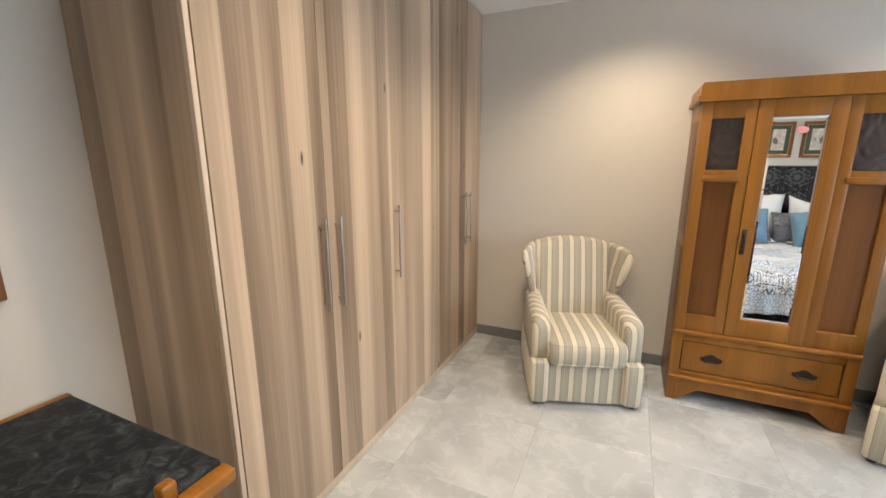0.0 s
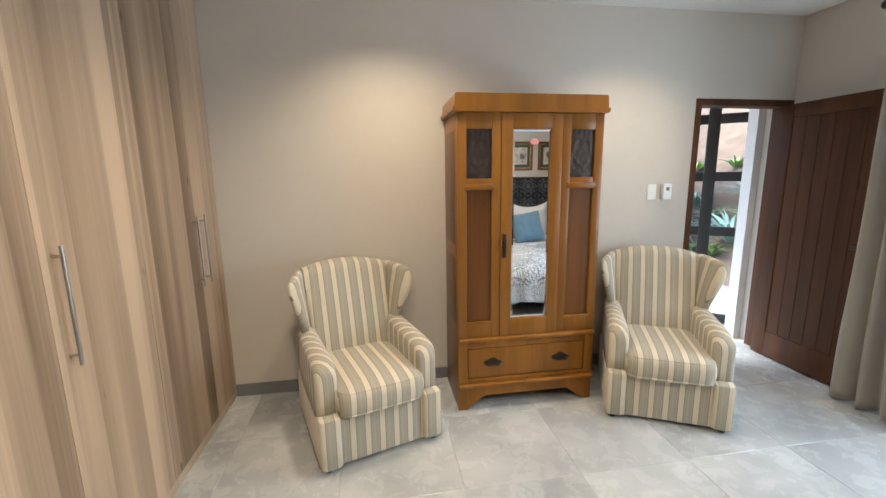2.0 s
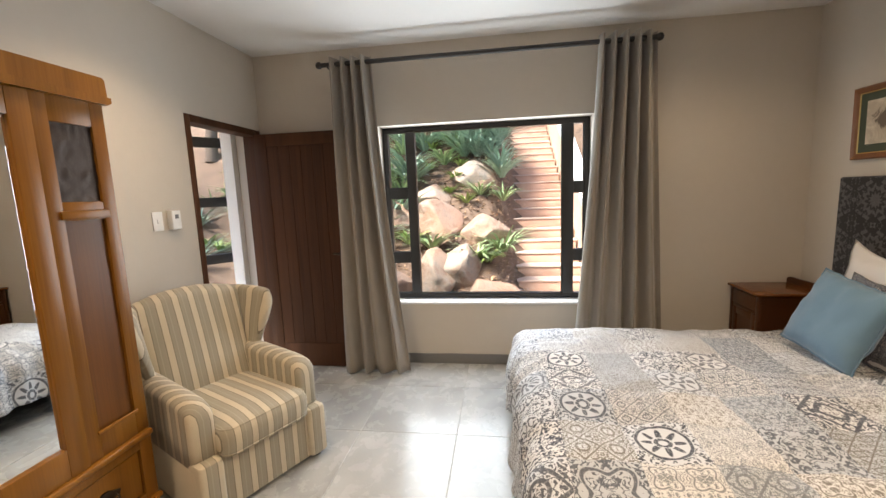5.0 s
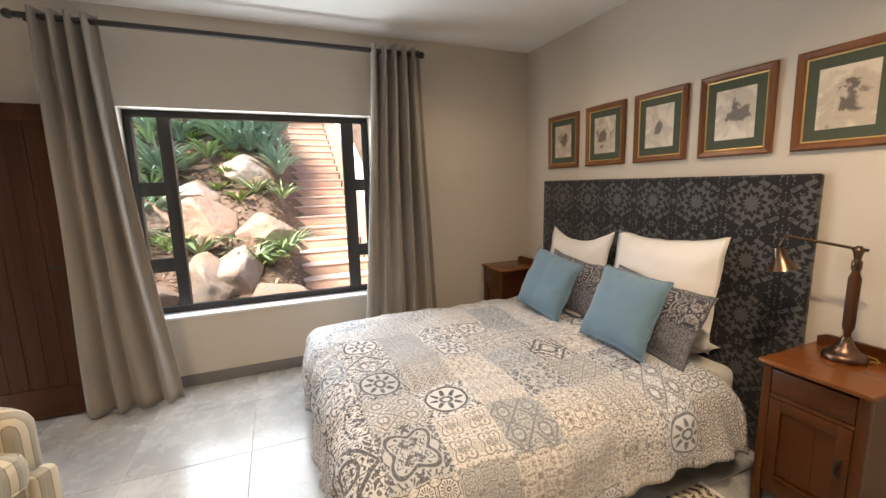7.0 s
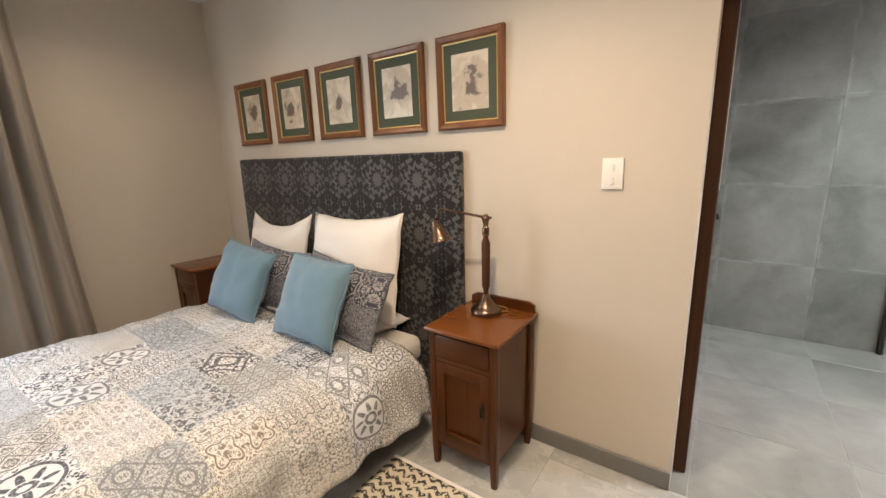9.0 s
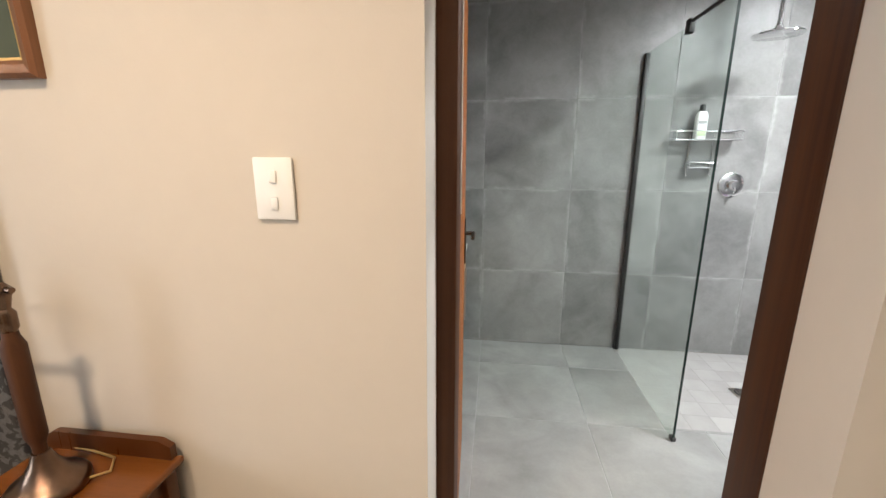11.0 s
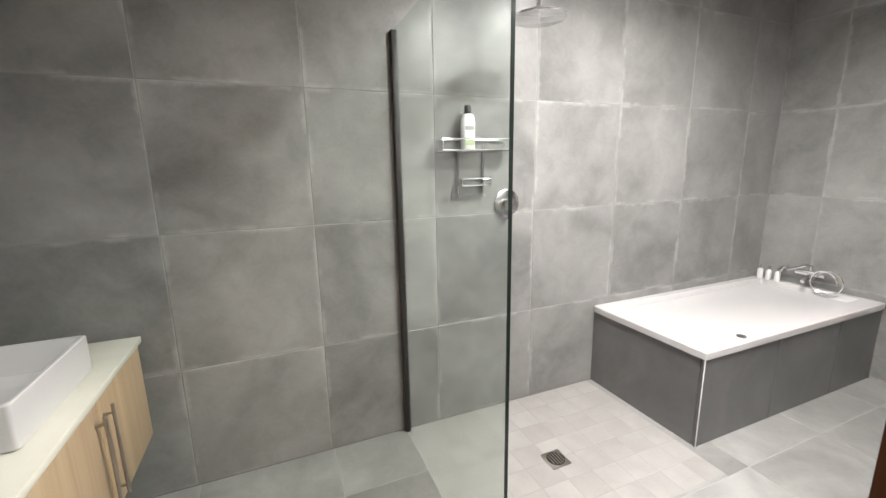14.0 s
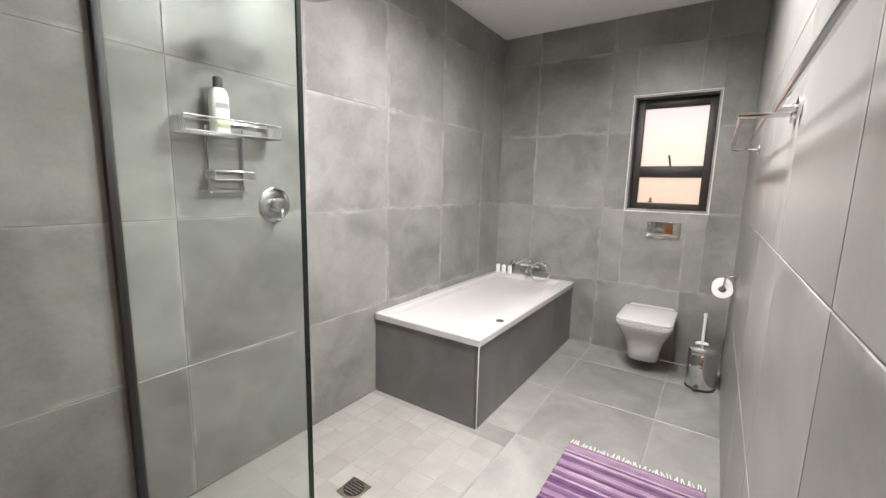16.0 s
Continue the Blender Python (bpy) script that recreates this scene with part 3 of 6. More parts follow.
# ---- entrance door, open into the room ----
def entrance():
    d = thing("door_1", "dark-stained wooden entrance door standing open against the wall", "door", pose(3.2, NY, 0), kind="structure")
    f = bm_new()
    box(f, EDX0, EDX0 + 0.05, NY - 0.006, NY + 0.12, 0, EDTOP, 0.004)
    box(f, EDX1 - 0.06, EDX1, NY - 0.006, NY + 0.12, 0, EDTOP, 0.004)
    box(f, EDX0 + 0.049, EDX1 - 0.059, NY - 0.006, NY + 0.12, EDTOP - 0.05, EDTOP, 0.004)
    part("door_frame", f, "mahogany", d, "dark timber frame", world_space=True)
    leaf = bm_new()
    x0, x1, y0, y1 = 3.505, 3.545, 2.885, 3.70
    box(leaf, x0, x1, y0, y1, 0.012, 2.03, 0.004)
    lf = part("door_leaf", leaf, "mahogany", d, world_space=True)
    for y in (y0, y1 - 0.11):
        part("stile", boxed(x0 - 0.006, x0 - 0.0005, y, y + 0.11, 0.012, 2.03, 0.002), "mahogany", lf, world_space=True)
    for z0, z1 in ((0.012, 0.22), (1.93, 2.03)):
        part("rail", boxed(x0 - 0.006, x0 - 0.0005, y0 + 0.111, y1 - 0.111, z0, z1, 0.002), "mahogany", lf, world_space=True)
    yb = y0 + 0.112
    while yb < y1 - 0.12:
        part("board", boxed(x0 - 0.003, x0 - 0.0005, yb, yb + 0.094, 0.222, 1.928, 0.0015, seg=1), "mahogany", lf, world_space=True)
        yb += 0.0985
    h = tube(bm_new(), [(x0 - 0.045, y0 + 0.06, 1.02), (x0 - 0.045, y0 + 0.17, 1.02)], 0.009)
    box(h, x0 - 0.012, x0 - 0.005, y0 + 0.035, y0 + 0.075, 0.93, 1.12, 0.003)
    tube(h, [(x0 - 0.01, y0 + 0.06, 1.02), (x0 - 0.047, y0 + 0.06, 1.02)], 0.009)
    part("door_handle", h, "bronze", lf, "dark bronze lever handle", world_space=True)


entrance()

# ---- bathroom doorway ----
def bath_door():
    d = thing("door_2", "varnished orange pine slatted door standing open into the bathroom", "door", pose(0.16, -0.9, 0), kind="structure")
    f = bm_new()
    y0, y1 = -0.935, -0.755
    box(f, 0.165, DX1 + 0.002, -0.868, y1, 0.0, DTOP, 0.006)
    box(f, 0.199, DX1 + 0.002, y0, -0.869, 0.0, DTOP, 0.003)
    box(f, DX0 - 0.06, -0.630, y0, -0.80, 0.0, DTOP, 0.005)
    box(f, -0.631, 0.166, y0, y1, DTOP - 0.06, DTOP, 0.006)
    # white strip in place of bathroom light showing through the hinge gap
    part("seal_strip", boxed(0.1615, 0.1648, -0.843, -0.836, 1.30, DTOP - 0.061, 0.001), "white_plastic", d, "white strip standing in for light through the hinge gap", world_space=True)
    part("door_frame", f, "mahogany", d, "dark red-brown timber frame", world_space=True)
    # the leaf in its own pose: local y runs away from the hinge
    m = pose(0.188, -0.94, 0.0, 0, 0, 180 + 2.6)
    leaf = bm_new()
    box(leaf, -0.038, -0.006, 0.0, 0.72, 0.012, 2.03, 0.003)
    leaf.transform(m)
    lf = part("door_leaf", leaf, "gap_shade", d, world_space=True)
    w = 0.0652
    for i in range(12):
        a, e = max(0.0, (i - 1) * w + 0.0195), min(0.72, i * w + 0.0195)
        s = boxed(-0.0058, 0.0105, a + 0.0034, e - 0.0034, 0.012, 2.03, 0.0024, seg=1)
        s.transform(m)
        part("slat", s, "pine", lf, world_space=True)
    h = bm_new()
    box(h, 0.0112, 0.017, 0.655, 0.700, 0.96, 1.17, 0.003)
    tube(h, [(0.01, 0.678, 1.10), (0.05, 0.678, 1.10)], 0.009)
    tube(h, [(0.05, 0.684, 1.10), (0.052, 0.63, 1.102), (0.048, 0.57, 1.098)], [0.010, 0.009, 0.008])
    h.transform(m)
    part("door_handle", h, "bronze", lf, "dark bronze lever handle on a plate", world_space=True)


bath_door()

# ---- bathroom window ----
def bath_window():
    X = -4.06
    w = thing("window_2", "small black window with frosted panes in a tiled recess", "window", pose(X, -1.4, PZ0), kind="structure")
    r = bm_new()
    box(r, -4.14, BW + 0.004, PY0 - 0.001, PY0 + 0.012, PZ0, PZ1)
    box(r, -4.14, BW + 0.004, PY1 - 0.012, PY1 + 0.001, PZ0, PZ1)
    box(r, -4.14, BW + 0.004, PY0 + 0.012, PY1 - 0.012, PZ0 - 0.001, PZ0 + 0.012)
    box(r, -4.14, BW + 0.004, PY0 + 0.012, PY1 - 0.012, PZ1 - 0.012, PZ1 + 0.001)
    part("reveal", r, "bath_tile", w, world_space=True, smooth=False)
    e = bm_new()
    for q in ((PY0 - 0.008, PY0 - 0.001, PZ0 - 0.008, PZ1 + 0.008), (PY1 + 0.001, PY1 + 0.008, PZ0 - 0.008, PZ1 + 0.008)):
        box(e, BW - 0.002, BW + 0.006, *q, 0.002)
    for z0, z1 in ((PZ0 - 0.008, PZ0 - 0.001), (PZ1 + 0.001, PZ1 + 0.008)):
        box(e, BW - 0.002, BW + 0.006, PY0, PY1, z0, z1, 0.002)
    part("edge_trim", e, "white_plastic", w, "pale tile edging", world_space=True)
    a, c, z0, z1 = PY0 + 0.013, PY1 - 0.013, PZ0 + 0.013, PZ1 - 0.013
    f = bm_new()
    box(f, X - 0.025, X + 0.025, a, a + 0.055, z0, z1, 0.004)
    box(f, X - 0.025, X + 0.025, c - 0.055, c, z0, z1, 0.004)
    box(f, X - 0.025, X + 0.025, a + 0.054, c - 0.054, z0, z0 + 0.05, 0.004)
    box(f, X - 0.025, X + 0.025, a + 0.054, c - 0.054, z1 - 0.07, z1, 0.004)
    box(f, X - 0.026, X + 0.03, a + 0.054, c - 0.054, 1.465, 1.555, 0.004)
    part("window_frame", f, "black_metal", w, world_space=True)
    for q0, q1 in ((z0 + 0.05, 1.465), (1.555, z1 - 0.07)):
        p = part("pane", boxed(X - 0.004, X + 0.004, a + 0.054, c - 0.054, q0, q1), "frosted", w, "frosted pane with a peach glow tinted in", world_space=True)
    part("stay_handle", tube(bm_new(), [(X + 0.028, -1.405, 1.55), (X + 0.05, -1.41, 1.59), (X + 0.05, -1.42, 1.635)], 0.007), "black_metal", w, world_space=True)


bath_window()



# ---- bedroom: fitted wardrobe ----
def fitted_wardrobe():
    xf, y0, y1, xb = -0.69, 1.21, NY - 0.003, WX + 0.003
    c = thing("fitted_wardrobe", "tall washed-oak laminate fitted wardrobe with long bar handles", "wardrobe", pose(-1.0, 2.46, 0))
    part("side_panel", boxed(xb, xf - 0.022, y0, y0 + 0.018, 0.0, CEIL - 0.004, 0.001), "closet", c, world_space=True)
    part("edge_strip", boxed(xf - 0.0215, xf, y0, y0 + 0.018, 0.0, CEIL - 0.004, 0.0015), "closet_edge", c, "pale front edge", world_space=True)
    part("carcass", boxed(xb, xf - 0.03, y0 + 0.02, y1, 0.0, CEIL - 0.004), "closet", c, world_space=True)
    part("plinth", boxed(xf - 0.029, xf - 0.004, y0 + 0.02, y1, 0.0, 0.052, 0.001), "closet_edge", c, world_space=True)
    edges = [y0 + 0.021, 1.755, 2.262, 2.82, 3.385, y1]
    # handle side of each door: +1 towards the far end
    side = [1, -1, -1, 1, -1]
    for a, e, s in zip(edges, edges[1:], side):
        d = part("door", boxed(xf - 0.02, xf, a + 0.0018, e - 0.0018, 0.055, CEIL - 0.006, 0.0012, seg=1), "closet", c, world_space=True)
        yh = e - 0.05 if s > 0 else a + 0.05
        h = tube(bm_new(), [(xf + 0.032, yh, 0.915), (xf + 0.032, yh, 1.325)], 0.0065)
        for z in (0.95, 1.29):
            tube(h, [(xf, yh, z), (xf + 0.034, yh, z)], 0.0055)
        part("handle", h, "steel", d, "brushed steel bar handle", world_space=True)


fitted_wardrobe()


# ---- bedroom: old wardrobe with a mirror ----
def old_wardrobe():
    w = thing("antique_wardrobe", "honey oak antique wardrobe with a long door mirror", "wardrobe", pose(1.293, 3.25, 0))
    W, D = 0.945, 0.44     # local: x across, y back from the front
    h = W / 2
    for s in (-1, 1):
        x = s * (h - 0.03)
        part("side", boxed(x - 0.022, x + 0.022, 0.02, D, 0.0, 1.90, 0.003), "oak", w)
        for z0, z1 in ((0.58, 1.02), (1.10, 1.80)):
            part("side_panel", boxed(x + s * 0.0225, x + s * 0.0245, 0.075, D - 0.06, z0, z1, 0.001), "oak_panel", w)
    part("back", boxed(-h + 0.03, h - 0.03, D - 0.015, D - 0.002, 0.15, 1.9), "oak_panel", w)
    part("inner_top", boxed(-h + 0.03, h - 0.03, 0.03, D - 0.02, 1.86, 1.90), "oak", w)
    # cornice: flared band and a lip
    c = bm_new()
    loft(c, [[(x * s, y, z) for x, y in ((-1, -0.018), (1, -0.018), (1, D), (-1, D))] for s, z in ((h + 0.004, 1.895), (h + 0.018, 1.905), (h + 0.018, 1.925))])
    loft(c, [[(x * s, y, z) for x, y in ((-1, -0.012), (1, -0.012), (1, D), (-1, D))] for s, z in ((h + 0.008, 1.9255), (h + 0.004, 1.99), (h - 0.004, 2.0))])
    part("cornice", c, "oak", w, "plain flared oak cornice")
    # fixed side fronts: frame, carved upper panel, plain lower panel
    for s in (-1, 1):
        a, e = sorted((s * (h - 0.01), s * 0.195))
        f = bm_new()
        box(f, a, a + 0.055, 0, 0.022, 0.50, 1.895, 0.002)
        box(f, e - 0.055, e, 0, 0.022, 0.50, 1.895, 0.002)
        for z0, z1 in ((0.50, 0.60), (1.44, 1.51), (1.80, 1.895)):
            box(f, a + 0.0545, e - 0.0545, 0.001, 0.022, z0, z1, 0.002)
        part("front_frame", f, "oak", w)
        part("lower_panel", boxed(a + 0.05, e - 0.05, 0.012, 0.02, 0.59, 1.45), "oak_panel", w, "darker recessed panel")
        p = bm_new()
        nx, nz = 18, 28
        grid = [[p.verts.new((a + 0.052 + (e - a - 0.104) * i / nx, 0.012 - 0.008 * max(0.0, noise.noise((abs(i - nx / 2) * 0.33, k * 0.3, 3.3 + s * 0.0)) + 0.15), 1.508 + 0.294 * k / nz)) for i in range(nx + 1)] for k in range(nz + 1)]
        for k in range(nz):
            for i in range(nx):
                p.faces.new((grid[k][i], grid[k][i + 1], grid[k + 1][i + 1], grid[k + 1][i]))
        part("carved_panel", p, "carved_bronze", w, "dark embossed metal panel")
        part("bead", boxed(a + 0.045, e - 0.045, -0.008, 0.001, 0.598, 0.612, 0.003), "oak", w)
        part("bead", boxed(a + 0.04, e - 0.04, -0.010, 0.001, 1.445, 1.478, 0.005), "oak", w)
    # mirror door
    f = bm_new()
    box(f, -0.193, -0.122, -0.006, 0.020, 0.50, 1.893, 0.003)
    box(f, 0.122, 0.193, -0.006, 0.020, 0.50, 1.893, 0.003)
    box(f, -0.1225, 0.1225, -0.005, 0.020, 0.50, 0.615, 0.003)
    box(f, -0.1225, 0.1225, -0.005, 0.020, 1.80, 1.893, 0.003)
    d = part("mirror_door", f, "oak", w)
    part("mirror", loft(bm_new(), [[(sx * (0.1225 - i), y, 1.2075 + sz * (0.5925 - i)) for sx, sz in ((-1, -1), (1, -1), (1, 1), (-1, 1))] for y, i in ((0.012, 0.0), (0.008, 0.0), (0.0062, 0.014))]), "mirror", d, "bevelled mirror glass", smooth=False)
    k = bm_new()
    box(k, -0.182, -0.158, -0.010, -0.006, 1.02, 1.17, 0.003)
    tube(k, [(-0.17, -0.008, 1.13), (-0.17, -0.028, 1.125), (-0.17, -0.030, 1.07), (-0.17, -0.014, 1.05)], 0.006)
    part("handle", k, "bronze", d, "dark drop handle")
    lathe(s := bm_new(), [(0.030, 0.0), (0.028, 0.0016), (0.006, 0.002)], 18)
    s.transform(pose(0.015, 0.0055, 1.727, 90, 0, 0) @ Matrix.Diagonal((1.0, 0.62, 1, 1)))
    part("sticker", s, "pink_paper", d, "faded pink oval sticker")
    # waist rail, drawer, plinth
    part("waist_rail", boxed(-h + 0.01, h - 0.01, -0.020, 0.03, 0.472, 0.499, 0.008, seg=3), "oak", w)
    f = bm_new()
    box(f, -h + 0.008, -h + 0.068, 0.0, 0.03, 0.0, 0.471, 0.003)
    box(f, h - 0.068, h - 0.008, 0.0, 0.03, 0.0, 0.471, 0.003)
    box(f, -h + 0.067, h - 0.067, 0.002, 0.03, 0.425, 0.471, 0.003)
    box(f, -h + 0.067, h - 0.067, 0.002, 0.03, 0.185, 0.215, 0.003)
    part("drawer_frame", f, "oak", w)
    dr = part("drawer", boxed(-h + 0.074, h - 0.074, 0.008, 0.30, 0.22, 0.42, 0.005), "oak", w)
    for x in (-0.235, 0.235):
        k = bm_new()
        loft(k, [[(x + u, y, 0.322 + v * sc) for u, v in ((-0.055, -0.018), (0.055, -0.018), (0.062, 0.004), (0.034, 0.014), (0.012, 0.030), (-0.012, 0.030), (-0.034, 0.014), (-0.062, 0.004))] for y, sc in ((0.0085, 1.0), (0.002, 0.96))])
        tube(k, [(x - 0.04, 0.004, 0.318), (x - 0.038, -0.016, 0.308), (x + 0.038, -0.016, 0.308), (x + 0.04, 0.004, 0.318)], 0.005)
        part("pull", k, "bronze", dr, "dark bronze batwing pull")
    part("base_moulding", boxed(-h + 0.006, h - 0.006, -0.022, 0.03, 0.160, 0.184, 0.008, seg=3), "oak", w)
    # apron with a shallow cut between bracket feet
    prof = [(-h + 0.068, 0.0)]
    for i in range(13):
        a = math.pi * i / 12
        prof.append((-h + 0.075 + 0.11 * (1 - math.cos(a)) / 2, 0.005 + 0.085 * (1 - math.cos(a)) / 2))
    pts = prof + [(-x, z) for x, z in prof[::-1]]
    ap = bm_new()
    lo = [[(x, y, z) for x, z in pts] + [(h - 0.068, y, 0.16), (-h + 0.068, y, 0.16)] for y in (0.004, 0.026)]
    loft(ap, lo)
    part("apron", ap, "oak", w)
    return w


M["carved_bronze"] = plain("dark_embossed_copper", (0.045, 0.030, 0.022), 0.4, 0.6, vary=0.5, scale=20, bump=0.5)
M["pink_paper"] = plain("faded_pink_paper", (0.62, 0.25, 0.24), 0.6, vary=0.2, scale=60)
old_wardrobe()


# ---- bedroom: wing chairs ----
def wing_chair(m):
    c = thing("wing_chair", "cream and grey striped wingback armchair facing the room", "armchair", m, group="pair of striped armchairs")
    W, D = 0.70, 0.75
    # local: x across, y back from the front, z up
    part("base", loft(bm_new(), [[(x, y, z) for x, y in ring(0, D / 2 + 0.015, W - 2 * i, D - 0.03, 0.03)] for z, i in ((0.028, 0.012), (0.038, 0.0), (0.27, 0.0), (0.295, 0.012))]), "stripe_x", c)
    for sx in (-1, 1):
        for y in (0.05, D - 0.06):
            part("foot", lathe(bm_new(), [(0.020, 0.0), (0.024, 0.03)], 10, (sx * (W / 2 - 0.045), y)), "black_plastic", c, "low black foot")
    # loose seat cushion: boxed border, crowned top, soft front corners
    loops = []
    for z, i in ((0.283, 0.026), (0.288, 0.012), (0.305, 0.003), (0.34, -0.004), (0.385, -0.004), (0.418, 0.004), (0.432, 0.020), (0.444, 0.055), (0.455, 0.11), (0.461, 0.18)):
        loops.append([(x * (1 + 0.05 * max(0.0, 0.16 - y)), y - 0.012 * math.cos(2.6 * x) * (y < 0.1), z + 0.010 * max(0.0, 1 - y / 0.5) + 0.004 * noise.noise((x * 6, y * 6, z * 9))) for x, y in ring(0, 0.305, 0.475 - 2 * i, 0.63 - 2 * i, max(0.012, 0.06 - i * 0.22), 7)])
    cu = part("seat_cushion", loft(bm_new(), loops), "stripe_x", c, angle=80)
    for zz, ii in ((0.424, 0.010), (0.300, 0.004)):
        pip = [(x * (1 + 0.05 * max(0.0, 0.16 - y)), y - 0.012 * math.cos(2.6 * x) * (y < 0.1), zz + 0.010 * max(0.0, 1 - y / 0.5)) for x, y in ring(0, 0.305, 0.475 - 2 * ii, 0.63 - 2 * ii, 0.058, 7)]
        part("piping", tube(bm_new(), pip + pip[:1], 0.0042, 6), "stripe_x", cu)
    # arms: a padded roll along y whose front falls in a soft curve
    for sx in (-1, 1):
        loops = []
        for y, top, inset in ((0.055, 0.500, 0.030), (0.060, 0.535, 0.014), (0.075, 0.562, 0.004), (0.10, 0.580, 0.0), (0.15, 0.592, 0.0), (0.25, 0.598, 0.0), (0.40, 0.602, 0.0), (0.55, 0.606, 0.0), (0.66, 0.608, 0.004)):
            xo, xi = W / 2 - 0.004 - inset, W / 2 - 0.122 + inset * 0.6
            r = (xo - xi) / 2
            sec = [(sx * ((xo + xi) / 2 + r * math.cos(math.pi * t / 12)), y, top - r * 0.85 + r * 0.85 * math.sin(math.pi * t / 12)) for t in range(13)]
            sec += [(sx * xi, y, 0.40), (sx * xi, y, 0.28), (sx * xo, y, 0.28), (sx * xo, y, 0.40)]
            loops.append(sec)
        part("arm", loft(bm_new(), loops), "stripe_a", c, angle=180)
        part("arm_front", loft(bm_new(), [[(sx * (W / 2 - 0.058) + u, v, z) for u, v in ring(0, 0.062, 0.112 - 2 * i, 0.13 - 2 * i, 0.022)] for z, i in ((0.030, 0.006), (0.040, 0.0), (0.290, 0.0), (0.308, 0.005), (0.316, 0.020))]), "stripe_x", c)
    # back: leaning, with an arched, padded top
    nx, nz = 18, 20

    def lean(z):
        return 0.535 + 0.15 * (z - 0.40) / 0.58

    b = bm_new()
    rows = []
    for k in range(nz + 7):
        row = []
        for i in range(nx + 1):
            u = -1 + 2 * i / nx
            half = 0.245 + 0.030 * min(1.0, k / nz)
            top = 0.995 - 0.045 * abs(u) ** 2.2
            if k <= nz:
                z = 0.36 + (top - 0.025 - 0.36) * k / nz
                puff = 0.034 * (1 - abs(u) ** 3) * math.sin(math.pi * min(1, 0.15 + 0.80 * k / nz)) ** 0.5
                y = lean(z) - puff + 0.02
            else:
                a = math.pi * (k - nz) / 6
                z = top - 0.025 + 0.028 * math.sin(a)
                y = lean(top) + 0.02 + 0.055 * (1 - math.cos(a))
            row.append(b.verts.new((u * half, y, z)))
        rows.append(row)
    rows.append([b.verts.new((v.co.x, 0.735, 0.28)) for v in rows[-1]])
    for k in range(len(rows) - 1):
        for i in range(nx):
            b.faces.new((rows[k][i], rows[k][i + 1], rows[k + 1][i + 1], rows[k + 1][i]))
    for i in (0, nx):
        b.faces.new([r[i] for r in rows])
    bmesh.ops.recalc_face_normals(b, faces=b.faces[:])
    part("backrest", b, "stripe_x", c, angle=70)
    # wings: upright padded slabs from the back, flaring outwards, their front edge running in towards the arm
    for sx in (-1, 1):
        loops = []
        for t, inset, drop in ((-0.28, 0.008, 0.012), (-0.20, 0.0, 0.006), (0.0, 0.0, 0.0), (0.25, 0.0, 0.0), (0.5, 0.0, 0.004), (0.72, 0.0, 0.010), (0.88, 0.001, 0.017), (0.96, 0.006, 0.024), (1.0, 0.015, 0.033), (1.015, 0.0277, 0.045)):
            zt = 0.955 - drop
            half = 0.028 - inset
            ladder = [0.54 + (zt - 0.04 - 0.54) * j / 9 for j in range(10)]
            sec = [(half, z) for z in ladder] + [(half * math.cos(math.pi * j / 8), zt - 0.04 + 0.04 * math.sin(math.pi * j / 8) ** 0.7) for j in range(1, 8)] + [(-half, z) for z in ladder[::-1]]
            loop = []
            for u, z in sec:
                q = min(1.0, max(0.0, (z - 0.56) / 0.30))
                depth = 0.085 + 0.125 * (q * q * (3 - 2 * q))
                loop.append((sx * (0.288 + 0.010 * q + u + 0.075 * q * max(0.0, t) ** 1.3), lean(z) + 0.045 - depth * t, z))
            loops.append(loop)
        part("wing", loft(bm_new(), loops), "stripe_y", c, angle=180)
    return c


M["black_plastic"] = plain("black_plastic", (0.02, 0.02, 0.02), 0.35)
wing_chair(pose(0.349, 2.878, 0, 0, 0, 18.4))
wing_chair(pose(2.04, 2.85, 0, 0, 0, -26.5))


# ---- bedroom: bed ----
def bed():
    cx, y0, y1 = 2.28, -0.52, 1.48
    b = thing("bed", "double bed with a charcoal damask headboard and dark base", "bed", pose(cx, 0.5, 0))
    hb = bm_new()
    box(hb, 1.25, 3.31, SY + 0.004, SY + 0.045, 0.06, 1.495, 0.016, 4)
    part("headboard", hb, "headboard", b, "padded charcoal headboard with tone-on-tone medallions", world_space=True)
    part("base", boxed(1.50, 3.06, y0, y1 - 0.02, 0.12, 0.32, 0.015), "bed_base", b, "charcoal upholstered base", world_space=True)
    for x in (1.58, 2.98):
        for y in (y0 + 0.08, y1 - 0.12):
            part("leg", lathe(bm_new(), [(0.028, 0.0), (0.032, 0.125)], 12, (x, y)), "black_metal", b, world_space=True)
    part("mattress", boxed(1.49, 3.07, y0 + 0.003, y1, 0.321, 0.475, 0.05, 4), "mattress", b, "white mattress", world_space=True)


bed()


